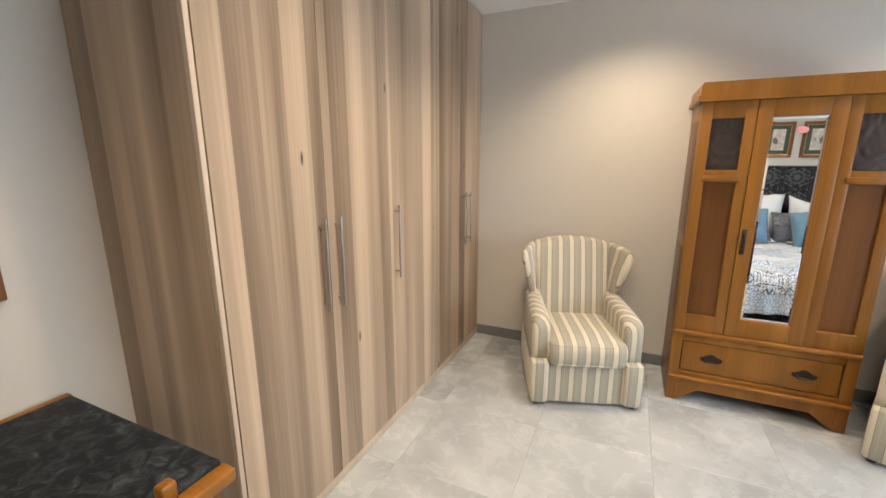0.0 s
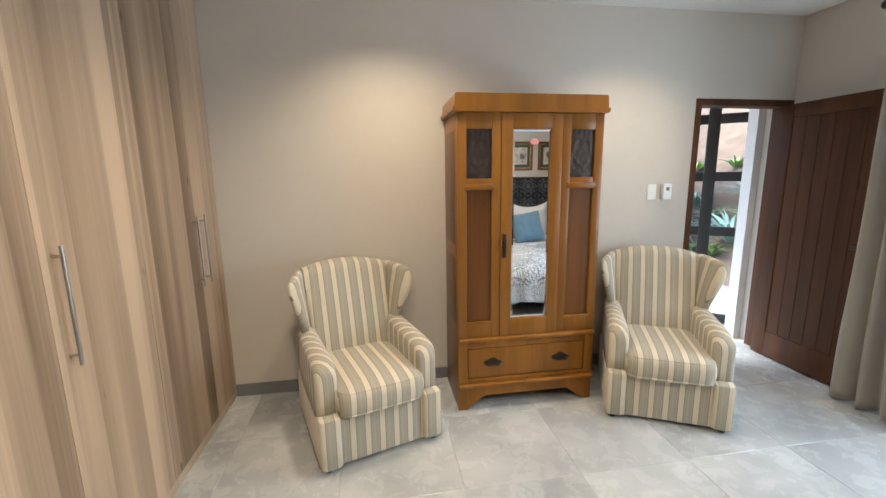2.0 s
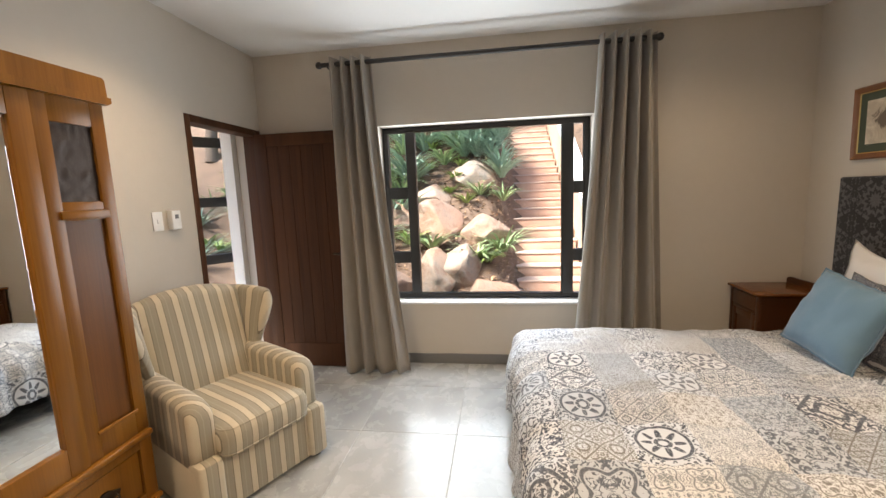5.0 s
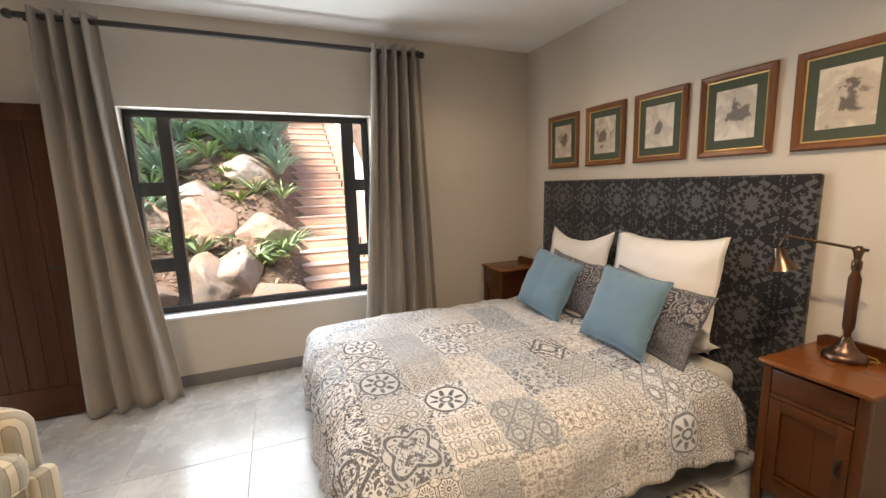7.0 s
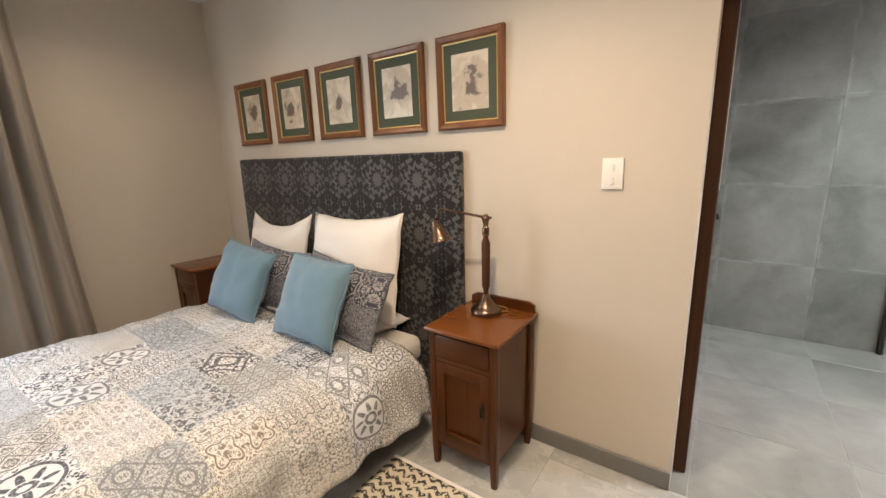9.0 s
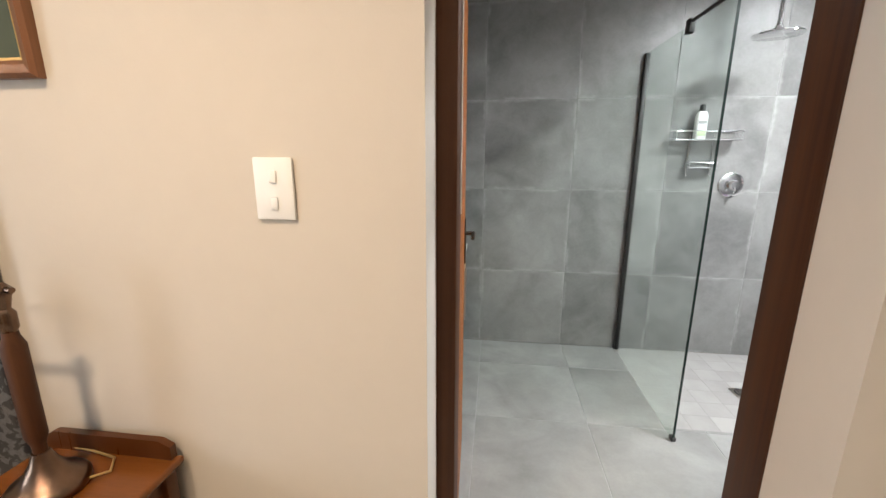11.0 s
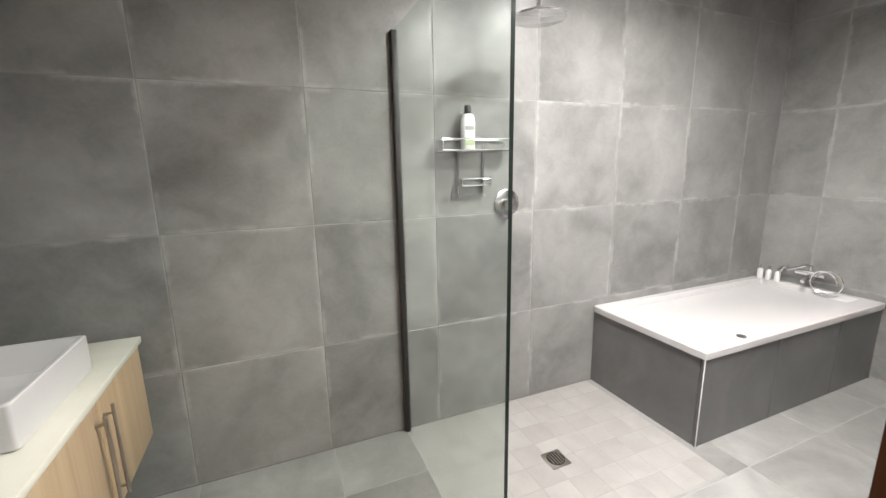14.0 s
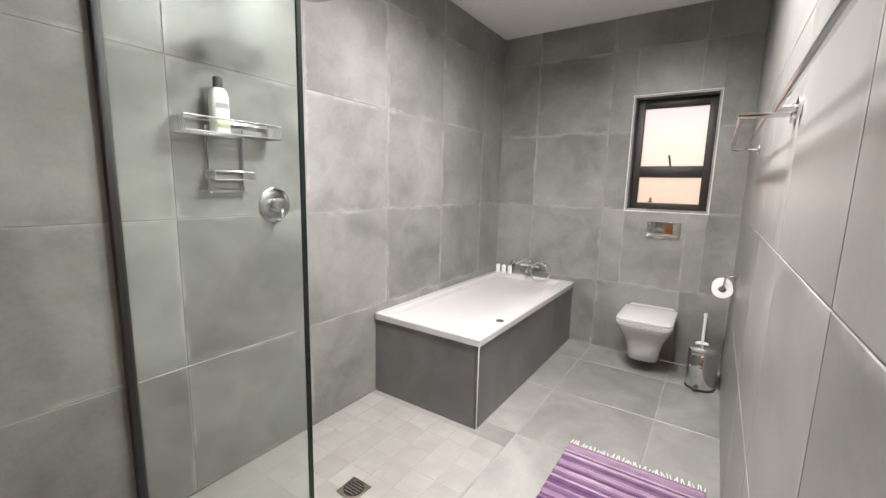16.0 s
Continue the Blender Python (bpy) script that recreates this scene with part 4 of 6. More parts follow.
def duvet():
    """A puffed cover that falls over both sides and the foot."""
    cx, hw = 2.28, 0.80
    yh, yf = -0.32, 1.455
    d = bm_new()
    uv = d.loops.layers.uv.new("UVMap")
    drop = 0.40
    S = [(-hw - drop) + (2 * hw + 2 * drop) * i / 110 for i in range(111)]
    T = [yh + (yf - yh + drop) * k / 104 for k in range(105)]
    rows = []
    for t in T:
        row = []
        for s in S:
            a = max(0.0, abs(s) - hw)          # arc past the side edge
            e = max(0.0, t - yf)               # arc past the foot edge
            sg = 1 if s >= 0 else -1
            over = math.hypot(a, e)
            R = 0.13
            if over <= 0:
                px, py, pz = s, t, 0.0
            else:
                dx, dy = a / over, e / over
                q = min(over, R * math.pi / 2)
                outw = R * math.sin(q / R)
                down = R * (1 - math.cos(q / R)) + (over - q)
                wav = 0.045 * min(1, over / 0.25) * noise.noise((s * 3.2, t * 3.2, 1.0)) + 0.012 * min(1, over / 0.2) * math.sin((t if a > e else s) * 34 + 3 * noise.noise((s * 2, t * 2, 5)))
                outw += wav + 0.045 * min(1, over / 0.4)
                px = sg * (min(abs(s), hw) + outw * dx)
                py = min(t, yf) + outw * dy
                pz = -down
            puff = 0.050 * (1 - min(1, (abs(s) / (hw + 0.1))) ** 4) * (1 - max(0, (t - yf + 0.25) / 0.6) ** 2 if t > yf - 0.25 else 1)
            crease = 0.026 * noise.noise((s * 3.6, t * 3.2, 2.2)) + 0.020 * (0.5 - abs(noise.noise((s * 7 + t * 3, t * 5 - s * 2, 7.7)))) - 0.010 + 0.009 * (0.4 - abs(noise.noise((s * 15 - t * 6, t * 13, 1.7)))) + 0.003 * noise.noise((s * 30, t * 30, 4.1))
            head = 0.03 * max(0, 1 - (t - yh) / 0.1) ** 2
            z = 0.497 + pz + puff + crease - head
            row.append(d.verts.new((cx + px, py, max(0.14 + 0.02 * noise.noise((s * 3, t * 3, 9)), z))))
        rows.append(row)
    for k in range(len(T) - 1):
        for i in range(len(S) - 1):
            f = d.faces.new((rows[k][i], rows[k][i + 1], rows[k + 1][i + 1], rows[k + 1][i]))
            for lp, (ii, kk) in zip(f.loops, ((i, k), (i + 1, k), (i + 1, k + 1), (i, k + 1))):
                lp[uv].uv = (S[ii] + 1.37, T[kk] + 1.02)
    me = bpy.data.meshes.new("duvet")
    d.to_mesh(me)
    d.free()
    me.materials.append(M["duvet"])
    me.polygons.foreach_set("use_smooth", [True] * len(me.polygons))
    ob = new("duvet", me)
    so = ob.modifiers.new("thickness", "SOLIDIFY")
    so.thickness, so.offset = 0.022, -1
    tagged(ob, "puffy cream and slate patchwork tile-print duvet spread over the bed", "duvet")


duvet()


def pillow(name, label, material, w, h, t, m, seed, category="pillow", flange=0.0, sag=0.0, border=0.0):
    """A stuffed square with pinched corners, a sagging top edge and a flat border; local x across, z up, y through."""
    b = bm_new()
    n = 22
    front, back = [], []
    for k in range(n + 1):
        rf, rb = [], []
        for i in range(n + 1):
            u, v = -1 + 2 * i / n, -1 + 2 * k / n
            pu, pv = min(1.0, abs(u) / (1 - 2 * border / w)), min(1.0, abs(v) / (1 - 2 * border / h))
            eu, ev = 1 - pu ** 2.6, 1 - pv ** 2.6
            th = (0.004 if border else 0.0) + t / 2 * (max(0.0, eu) ** 0.55) * (max(0.0, ev) ** 0.55)
            pin = 1 - 0.055 * (1 - abs(v) ** 2) * abs(u) ** 3
            piv = 1 - 0.055 * (1 - abs(u) ** 2) * abs(v) ** 3
            ruck = noise.noise((u * 5 + seed, v * 5, seed * 0.7))
            wr = 0.008 * ruck * (1 - eu * ev) + 0.012 * noise.noise((u * 2.4 + seed, v * 2.4, seed * 1.3)) + 0.006 * noise.noise((u * 6 + seed, v * 6, seed)) * (eu * ev)
            x, z = u * w / 2 * pin, v * h / 2 * piv - sag * (1 - u * u) * max(0.0, v) ** 1.5 + 0.006 * ruck * abs(v)
            rf.append(b.verts.new((x, -th + wr, z)))
            rb.append(rf[-1] if i in (0, n) or k in (0, n) else b.verts.new((x, th + wr, z)))
        front.append(rf)
        back.append(rb)
    for k in range(n):
        for i in range(n):
            b.faces.new((front[k][i], front[k][i + 1], front[k + 1][i + 1], front[k + 1][i]))
            q = (back[k][i + 1], back[k][i], back[k + 1][i], back[k + 1][i + 1])
            b.faces.new(q)
    if flange:
        loop = [front[0][i] for i in range(n)] + [front[k][n] for k in range(n)] + [front[n][i] for i in range(n, 0, -1)] + [front[k][0] for k in range(n, 0, -1)]
        pts = [v.co.copy() for v in loop]
        tube(b, [p * 1.004 for p in pts] + [pts[0] * 1.004], flange, 6)
    bmesh.ops.recalc_face_normals(b, faces=b.faces[:])
    ob = part(name, b, material, smooth=True, angle=180)
    ob.matrix_basis = m
    return tagged(ob, label, category)


pillow("euro_pillow", "large white cotton pillow leaning on the headboard", "white_linen", 0.76, 0.63, 0.20, pose(1.93, -0.41, 0.855, 13, 2, 0), 1.0, sag=0.025, border=0.04)
pillow("euro_pillow", "large white cotton pillow with a sunken top edge", "white_linen", 0.68, 0.60, 0.19, pose(2.69, -0.41, 0.835, 13, 1, 0), 4.0, sag=0.085, border=0.05)
pillow("patterned_pillow", "navy and white printed pillow propped on white one", "navy_print", 0.66, 0.42, 0.15, pose(1.815, -0.20, 0.735, 23, -5, -2), 7.0, sag=0.01, border=0.05)
pillow("patterned_pillow", "navy and white printed pillow propped on white one", "navy_print", 0.64, 0.44, 0.15, pose(2.49, -0.235, 0.74, 22, -4, 2), 9.0, sag=0.02, border=0.05)
pillow("blue_cushion", "powder blue linen scatter cushion with piped edges", "blue_linen", 0.45, 0.435, 0.165, pose(1.85, -0.05, 0.765, 24, -2, 1), 12.0, "cushion", 0.005)
pillow("blue_cushion", "powder blue linen scatter cushion with piped edges", "blue_linen", 0.435, 0.435, 0.165, pose(2.535, -0.05, 0.765, 23, -9, 5), 15.0, "cushion", 0.005)
pillow("sleeping_pillow", "flat white sleeping pillow under the cushions", "white_linen", 0.60, 0.42, 0.14, pose(1.92, -0.36, 0.545, -84, 0, 0), 21.0)
pillow("sleeping_pillow", "flat white sleeping pillow under the cushions", "white_linen", 0.70, 0.42, 0.14, pose(2.66, -0.36, 0.545, -84, 0, 0), 24.0)


# ---- bedroom: bedside cabinets ----
def bedside(m, label):
    c = thing("bedside_cabinet", label, "nightstand", m, group="pair of bedside cabinets")
    # local: x across, y back from the front edge, z up
    W, D, H = 0.35, 0.42, 0.715
    top = bm_new()
    box(top, -W / 2 - 0.015, W / 2 + 0.015, 0.0, D + 0.012, H - 0.022, H, 0.008, 3)
    part("top", top, "cherry_lit_x", c)
    gal = bm_new()
    pts = [(-W / 2, H + 0.0), (-W / 2, H + 0.035), (-W / 2 + 0.03, H + 0.05), (W / 2 - 0.03, H + 0.05), (W / 2, H + 0.035), (W / 2, H + 0.0)]
    loft(gal, [[(x, y, z) for x, z in pts] for y in (D - 0.012, D + 0.006)])
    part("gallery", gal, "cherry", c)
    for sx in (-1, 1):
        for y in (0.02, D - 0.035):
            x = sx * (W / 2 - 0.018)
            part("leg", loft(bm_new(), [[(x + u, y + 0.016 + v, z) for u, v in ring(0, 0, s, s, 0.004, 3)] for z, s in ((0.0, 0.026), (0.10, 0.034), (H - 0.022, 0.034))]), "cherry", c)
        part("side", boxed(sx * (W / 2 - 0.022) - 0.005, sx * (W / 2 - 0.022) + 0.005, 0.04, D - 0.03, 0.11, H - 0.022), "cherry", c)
    part("back", boxed(-W / 2 + 0.02, W / 2 - 0.02, D - 0.03, D - 0.02, 0.11, H - 0.022), "cherry", c)
    part("bottom", boxed(-W / 2 + 0.02, W / 2 - 0.02, 0.03, D - 0.03, 0.11, 0.125), "cherry", c)
    part("drawer", boxed(-W / 2 + 0.037, W / 2 - 0.037, 0.018, 0.34, 0.575, 0.68, 0.005), "cherry", c)
    part("rail", boxed(-W / 2 + 0.036, W / 2 - 0.036, 0.022, 0.05, 0.553, 0.572, 0.002), "cherry", c)
    f = bm_new()
    a, e = -W / 2 + 0.037, W / 2 - 0.037
    box(f, a, a + 0.045, 0.020, 0.038, 0.13, 0.55, 0.002)
    box(f, e - 0.045, e, 0.020, 0.038, 0.13, 0.55, 0.002)
    box(f, a + 0.0445, e - 0.0445, 0.021, 0.038, 0.13, 0.20, 0.002)
    box(f, a + 0.0445, e - 0.0445, 0.021, 0.038, 0.50, 0.55, 0.002)
    box(f, a + 0.04, e - 0.04, 0.031, 0.037, 0.19, 0.51)
    d = part("door", f, "cherry", c)
    part("bead", boxed(a + 0.05, e - 0.05, 0.014, 0.021, 0.196, 0.206, 0.003), "cherry", d)
    k = bm_new()
    box(k, e - 0.038, e - 0.022, 0.014, 0.020, 0.34, 0.42, 0.002)
    tube(k, [(e - 0.03, 0.016, 0.405), (e - 0.03, -0.004, 0.40), (e - 0.03, -0.006, 0.37), (e - 0.03, 0.008, 0.355)], 0.005)
    part("pull", k, "bronze", d, "small dark drop pull")
    return c


bedside(pose(1.02, -0.163, 0, 0, 0, 180), "red-brown cherry bedside cabinet with one drawer over a door")
bedside(pose(3.445, -0.09, 0, 0, 0, 180), "red-brown cherry bedside cabinet in the corner by the curtain")


# ---- bedroom: curtains and rod ----
def curtain(ya, yb, bot_a, bot_b, folds, seed):
    d = bm_new()
    nx, nz = folds * 14, 40
    rows = []
    for k in range(nz + 1):
        q = k / nz
        z = 2.545 - q * (2.545 - 0.018)
        spread = q ** 1.3
        a, e = ya + (bot_a - ya) * spread, yb + (bot_b - yb) * spread
        row = []
        for i in range(nx + 1):
            u = i / nx
            ph = 2 * math.pi * folds * u
            wob = 0.35 * noise.noise((u * 3 + seed, q * 1.6, seed))
            amp = 0.058 * (1 - 0.2 * q) * (1 + 0.9 * noise.noise((u * 4 + seed, 0.3, q)))
            x = 3.415 + amp * math.sin(ph + wob * q * 4) - 0.02 * q + 0.02 * q * noise.noise((u * 2, q * 3, seed))
            y = a + (e - a) * u + 0.012 * q * math.sin(ph * 0.5 + seed)
            row.append(d.verts.new((x, y, z)))
        rows.append(row)
    for k in range(nz):
        for i in range(nx):
            d.faces.new((rows[k][i], rows[k][i + 1], rows[k + 1][i + 1], rows[k + 1][i]))
    bmesh.ops.recalc_face_normals(d, faces=d.faces[:])
    ob = part("curtain", d, "curtain", smooth=True, angle=180)
    so = ob.modifiers.new("thickness", "SOLIDIFY")
    so.thickness, so.offset = 0.004, 0
    tagged(ob, "grey linen floor-length curtain drawn back in deep folds", "curtain", group="pair of curtains")


curtain(2.62, 2.94, 2.42, 2.97, 4, 1.0)
curtain(0.56, 0.95, 0.46, 1.13, 5, 4.0)
rod = thing("curtain_rod", "black metal curtain rod with ball finials", "curtain rod", pose(3.40, 1.8, 2.5))
part("rod", tube(bm_new(), [(3.415, 0.56, 2.505), (3.415, 3.02, 2.505)], 0.0175, 14), "black_metal", rod, world_space=True)
for ye in (0.545, 3.035):
    fb = bm_new()
    bmesh.ops.create_uvsphere(fb, u_segments=16, v_segments=10, radius=0.027, matrix=Matrix.Translation((3.415, ye, 2.505)))
    part("finial", fb, "black_metal", rod, world_space=True)
for ye in (0.62, 2.97):
    part("bracket", tube(bm_new(), [(EX - 0.001, ye, 2.485), (EX - 0.02, ye, 2.488), (3.43, ye, 2.488)], 0.008), "black_metal", rod, world_space=True)


# ---- bedroom: pictures ----
def print_mat(name, seed):
    n = Nodes(name)
    c = n.coord()
    x, y, z = n.xyz(c)
    r = n.v("LENGTH", n.v("MULTIPLY", c, (7.5, 0.0, 5.5)))
    blob = n.noise(n.v("ADD", c, (seed, seed, 0)), 9.0, 5, 0.6, 0.8)
    dark = n.m("MULTIPLY", n.step(n.m("ADD", n.m("MULTIPLY", r, 0.75), n.m("MULTIPLY", n.m("SUBTRACT", blob, 0.5), 2.2)), 0.26, 0.08), 0.85)
    wash = n.step(n.m("ADD", n.m("MULTIPLY", r, 0.42), n.m("MULTIPLY", n.m("SUBTRACT", blob, 0.5), 2.0)), 0.52, 0.2)
    col = n.mix(n.m("MULTIPLY", wash, 0.7), (0.63, 0.57, 0.47), (0.40, 0.34, 0.27))
    col = n.mix(dark, col, (0.075, 0.055, 0.045))
    return n.done(col, 0.35)


M["mount"] = plain("dark_green_mount", (0.060, 0.075, 0.050), 0.85, vary=0.12, scale=60)
M["gilt"] = plain("gilt_slip", (0.55, 0.40, 0.16), 0.4, 0.7)
M["frame_wood"] = wood("brown_picture_frame", (0.10, 0.038, 0.014), (0.24, 0.10, 0.04), (20, 20, 3), 0.35)


def picture(xa, xb, z0, z1, k):
    p = thing("framed_print", "small bird-and-rock print in a brown frame with green mount", "picture", pose((xa + xb) / 2, SY + 0.002, (z0 + z1) / 2, -1.2 if k != 2 else -0.8, 0.4 * (k - 2) * 0.3, 0), group="row of five prints")
    hw, hh = (xb - xa) / 2, (z1 - z0) / 2
    t = 0.036
    f = bm_new()
    outer, inner = [(-hw, -hh), (hw, -hh), (hw, hh), (-hw, hh)], [(-hw + t, -hh + t), (hw - t, -hh + t), (hw - t, hh - t), (-hw + t, hh - t)]
    prof = ((0.0, 0.0), (0.0, 0.020), (0.25, 0.027), (0.75, 0.020), (1.0, 0.012), (1.0, 0.0))
    loft(f, [[(ox + (ix - ox) * q, y, oz + (iz - oz) * q) for (ox, oz), (ix, iz) in zip(outer, inner)] for q, y in prof], cap=False)
    fr = part("frame", f, "frame_wood", p, smooth=False)
    g = bm_new()
    a, bb, d = hw - t, hh - t, 0.006
    loft(g, [[(sx * (a - q), y, sz * (bb - q)) for sx, sz in ((-1, -1), (1, -1), (1, 1), (-1, 1))] for q, y in ((0, 0.009), (0, 0.0125), (d, 0.0105), (d, 0.008))], cap=False)
    part("slip", g, "gilt", fr, "thin gilt slip", smooth=False)
    part("mount", boxed(-a, a, 0.002, 0.008, -bb, bb), "mount", p, "dark green mount", smooth=False)
    M["print%d" % k] = print_mat("ink_wash_print", 3.1 * k + 1.3)
    iw, ih = 0.103, 0.131
    part("print", boxed(-iw, iw, 0.0082, 0.0092, -ih, ih), "print%d" % k, p, "sepia ink wash print", smooth=False)


for k, (xa, xb) in enumerate(((2.895, 3.28), (2.42, 2.803), (1.95, 2.335), (1.483, 1.868), (1.022, 1.400))):
    picture(xa, xb, 1.600, 2.042, k)



# ---- bedroom: smaller things ----
def velvet_table():
    t = thing("side_table", "honey-wood table with a dark crushed-velvet padded top", "table", pose(-0.86, 0.62, 0))
    x0, x1, y0, y1, H = WX + 0.015, -0.425, 0.20, 1.02, 0.75
    part("padded_top", boxed(x0 + 0.03, x1 - 0.055, y0 + 0.03, y1 - 0.008, H - 0.03, H + 0.004, 0.010, 3), "velvet", t, "dark patterned velvet pad", world_space=True)
    f = bm_new()
    box(f, x1 - 0.054, x1, y0, y1 - 0.005, H - 0.045, H - 0.004, 0.010, 3)
    box(f, x0, x0 + 0.029, y0, y1 - 0.005, H - 0.045, H + 0.002, 0.006, 3)
    box(f, x0 + 0.029, x1 - 0.054, y0, y0 + 0.029, H - 0.045, H - 0.004, 0.006)
    part("rim", f, "oak", t, world_space=True)
    for x in (x0 + 0.03, x1 - 0.05):
        for y in (y0 + 0.04, y1 - 0.06):
            part("leg", loft(bm_new(), [[(x + u, y + v, z) for u, v in ring(0, 0, s, s, 0.005, 3)] for z, s in ((0.0, 0.034), (H - 0.05, 0.046))]), "oak", t, world_space=True)
    part("upright", boxed(x1 - 0.075, x1 - 0.040, 0.845, 0.885, H - 0.004, H + 0.045, 0.008, 3), "oak", t, world_space=True)


velvet_table()


def wall_picture():
    p = thing("framed_picture", "reddish-brown framed picture on the pale wall", "picture", pose(WX, 0.62, 1.40))
    f = bm_new()
    y0, y1, z0, z1, t = 0.30, 0.918, 1.132, 1.68, 0.05
    for q in ((y0, y0 + t, z0, z1), (y1 - t, y1, z0, z1)):
        box(f, WX + 0.001, WX + 0.028, *q, 0.006)
    for za, zb in ((z0, z0 + t), (z1 - t, z1)):
        box(f, WX + 0.001, WX + 0.0275, y0 + t, y1 - t, za, zb, 0.006)
    part("frame", f, "frame_wood", p, world_space=True)
    part("mount", boxed(WX + 0.001, WX + 0.012, y0 + t - 0.005, y1 - t + 0.005, z0 + t - 0.005, z1 - t + 0.005), "mount", p, world_space=True)


wall_picture()


def switch_plate(name, label, m, w, h, rockers):
    """Local x across, z up, the wall behind at y = 0 and the room on -y."""
    s = thing(name, label, "light switch", m)
    part("plate", boxed(-w / 2, w / 2, -0.009, -0.001, -h / 2, h / 2, 0.003), "white_plastic", s)
    for z in rockers:
        part("rocker", boxed(-0.008, 0.008, -0.013, -0.0085, z - 0.013, z + 0.013, 0.002), "white_plastic", s)


switch_plate("light_switch", "white plastic wall switch beside the entrance door", pose(2.45, NY, 1.385), 0.075, 0.115, (0.0,))
switch_plate("light_switch", "white plastic wall switch between bed and bathroom", pose(0.531, SY, 1.378, 0, 0, 180), 0.085, 0.128, (0.025, -0.03))
kp = thing("keypad", "white plastic alarm keypad box beside the light switch", "keypad", pose(2.56, NY, 1.385))
part("body", boxed(-0.036, 0.036, -0.042, -0.001, -0.058, 0.062, 0.007, 3), "white_plastic", kp)
part("screen", boxed(-0.014, 0.014, -0.0435, -0.0415, 0.010, 0.036, 0.001), "skirting", kp, "small grey window")


def swing_lamp():
    l = thing("table_lamp", "antique copper swing-arm table lamp with a bell shade", "lamp", pose(1.045, -0.455, 0.7155))
    part("base", lathe(bm_new(), [(0.070, 0.0), (0.074, 0.006), (0.074, 0.020), (0.066, 0.030), (0.055, 0.034), (0.040, 0.050), (0.024, 0.075), (0.016, 0.10)], 28), "copper", l)
    part("stem", lathe(bm_new(), [(0.012, 0.10), (0.013, 0.12), (0.020, 0.14), (0.021, 0.35), (0.014, 0.37), (0.011, 0.40)], 18), "mahogany", l, "dark turned wooden stem")
    part("collar", lathe(bm_new(), [(0.012, 0.38), (0.017, 0.39), (0.017, 0.42), (0.011, 0.43), (0.016, 0.455), (0.022, 0.468), (0.008, 0.485)], 16), "copper", l)
    arm = tube(bm_new(), [(-0.03, 0, 0.470), (0.0, 0, 0.471), (0.10, 0.01, 0.484), (0.235, 0.03, 0.502)], 0.0065)
    tube(arm, [(0.225, 0.029, 0.505), (0.245, 0.032, 0.500), (0.262, 0.034, 0.455)], 0.006)
    part("arm", arm, "copper", l)
    sh = lathe(bm_new(), [(0.012, 0.005), (0.020, 0.0), (0.024, -0.02), (0.030, -0.045), (0.044, -0.075), (0.060, -0.098), (0.064, -0.106), (0.060, -0.105), (0.042, -0.075), (0.028, -0.045), (0.018, -0.015)], 26)
    sh.transform(pose(0.265, 0.035, 0.445, 0, 14, 0))
    shade = part("shade", sh, "copper", l)
    bu = bm_new()
    bmesh.ops.create_uvsphere(bu, u_segments=14, v_segments=10, radius=0.026, matrix=pose(0.247, 0.035, 0.362))
    part("bulb", bu, "white_plastic", shade, "pale unlit bulb")
    co = tube(bm_new(), [(-0.055, -0.02, 0.012), (-0.09, -0.06, 0.006), (-0.06, -0.10, 0.006), (0.02, -0.115, 0.006), (0.09, -0.12, 0.006)], 0.003, 6)
    part("cord", co, "gilt", l, "thin flex on the cabinet top")


swing_lamp()


def bed_rug():
    n = Nodes("black_cream_rug_weave")
    x, y, z = n.xyz(n.coord())
    zig = n.m("ABSOLUTE", n.m("SUBTRACT", n.m("FRACT", n.m("MULTIPLY", n.m("ADD", x, 5.0), 16.0)), 0.5))
    band = n.m("FRACT", n.m("ADD", n.m("MULTIPLY", n.m("ADD", y, 5.0), 21.0), zig))
    spot = n.noise(n.coord(), 75.0, 2, 0.6)
    f = n.m("MULTIPLY", n.step(band, 0.48, 0.52), n.step(spot, 0.40, 0.50))
    col = n.mix(f, (0.60, 0.55, 0.45), (0.055, 0.055, 0.05))
    n.bump(spot, 0.5, 0.004)
    M["bed_rug"] = n.done(col, 0.97, 0.0, 0.1)
    r = thing("bedside_rug", "cream and black flat-woven rug beside the bed", "rug", pose(1.02, 0.42, 0))
    x0, x1, y0, y1 = -0.34, 0.35, -0.52, 0.62
    d = bm_new()
    nx, ny = 24, 40
    g = [[d.verts.new((x0 + (x1 - x0) * i / nx, y0 + (y1 - y0) * k / ny, 0.010 + 0.002 * noise.noise((i * 0.5, k * 0.4, 1)))) for i in range(nx + 1)] for k in range(ny + 1)]
    for k in range(ny):
        for i in range(nx):
            d.faces.new((g[k][i], g[k][i + 1], g[k + 1][i + 1], g[k + 1][i]))
    rugb = part("weave", d, "bed_rug", r)
    so = rugb.modifiers.new("thickness", "SOLIDIFY")
    so.thickness, so.offset = 0.007, -1
    for ya, yb in ((y0 - 0.012, y0 + 0.006), (y1 - 0.006, y1 + 0.012)):
        part("binding", boxed(x0 - 0.003, x1 + 0.003, ya, yb, 0.001, 0.014, 0.004), "white_linen", r, "cream bound edge")


bed_rug()


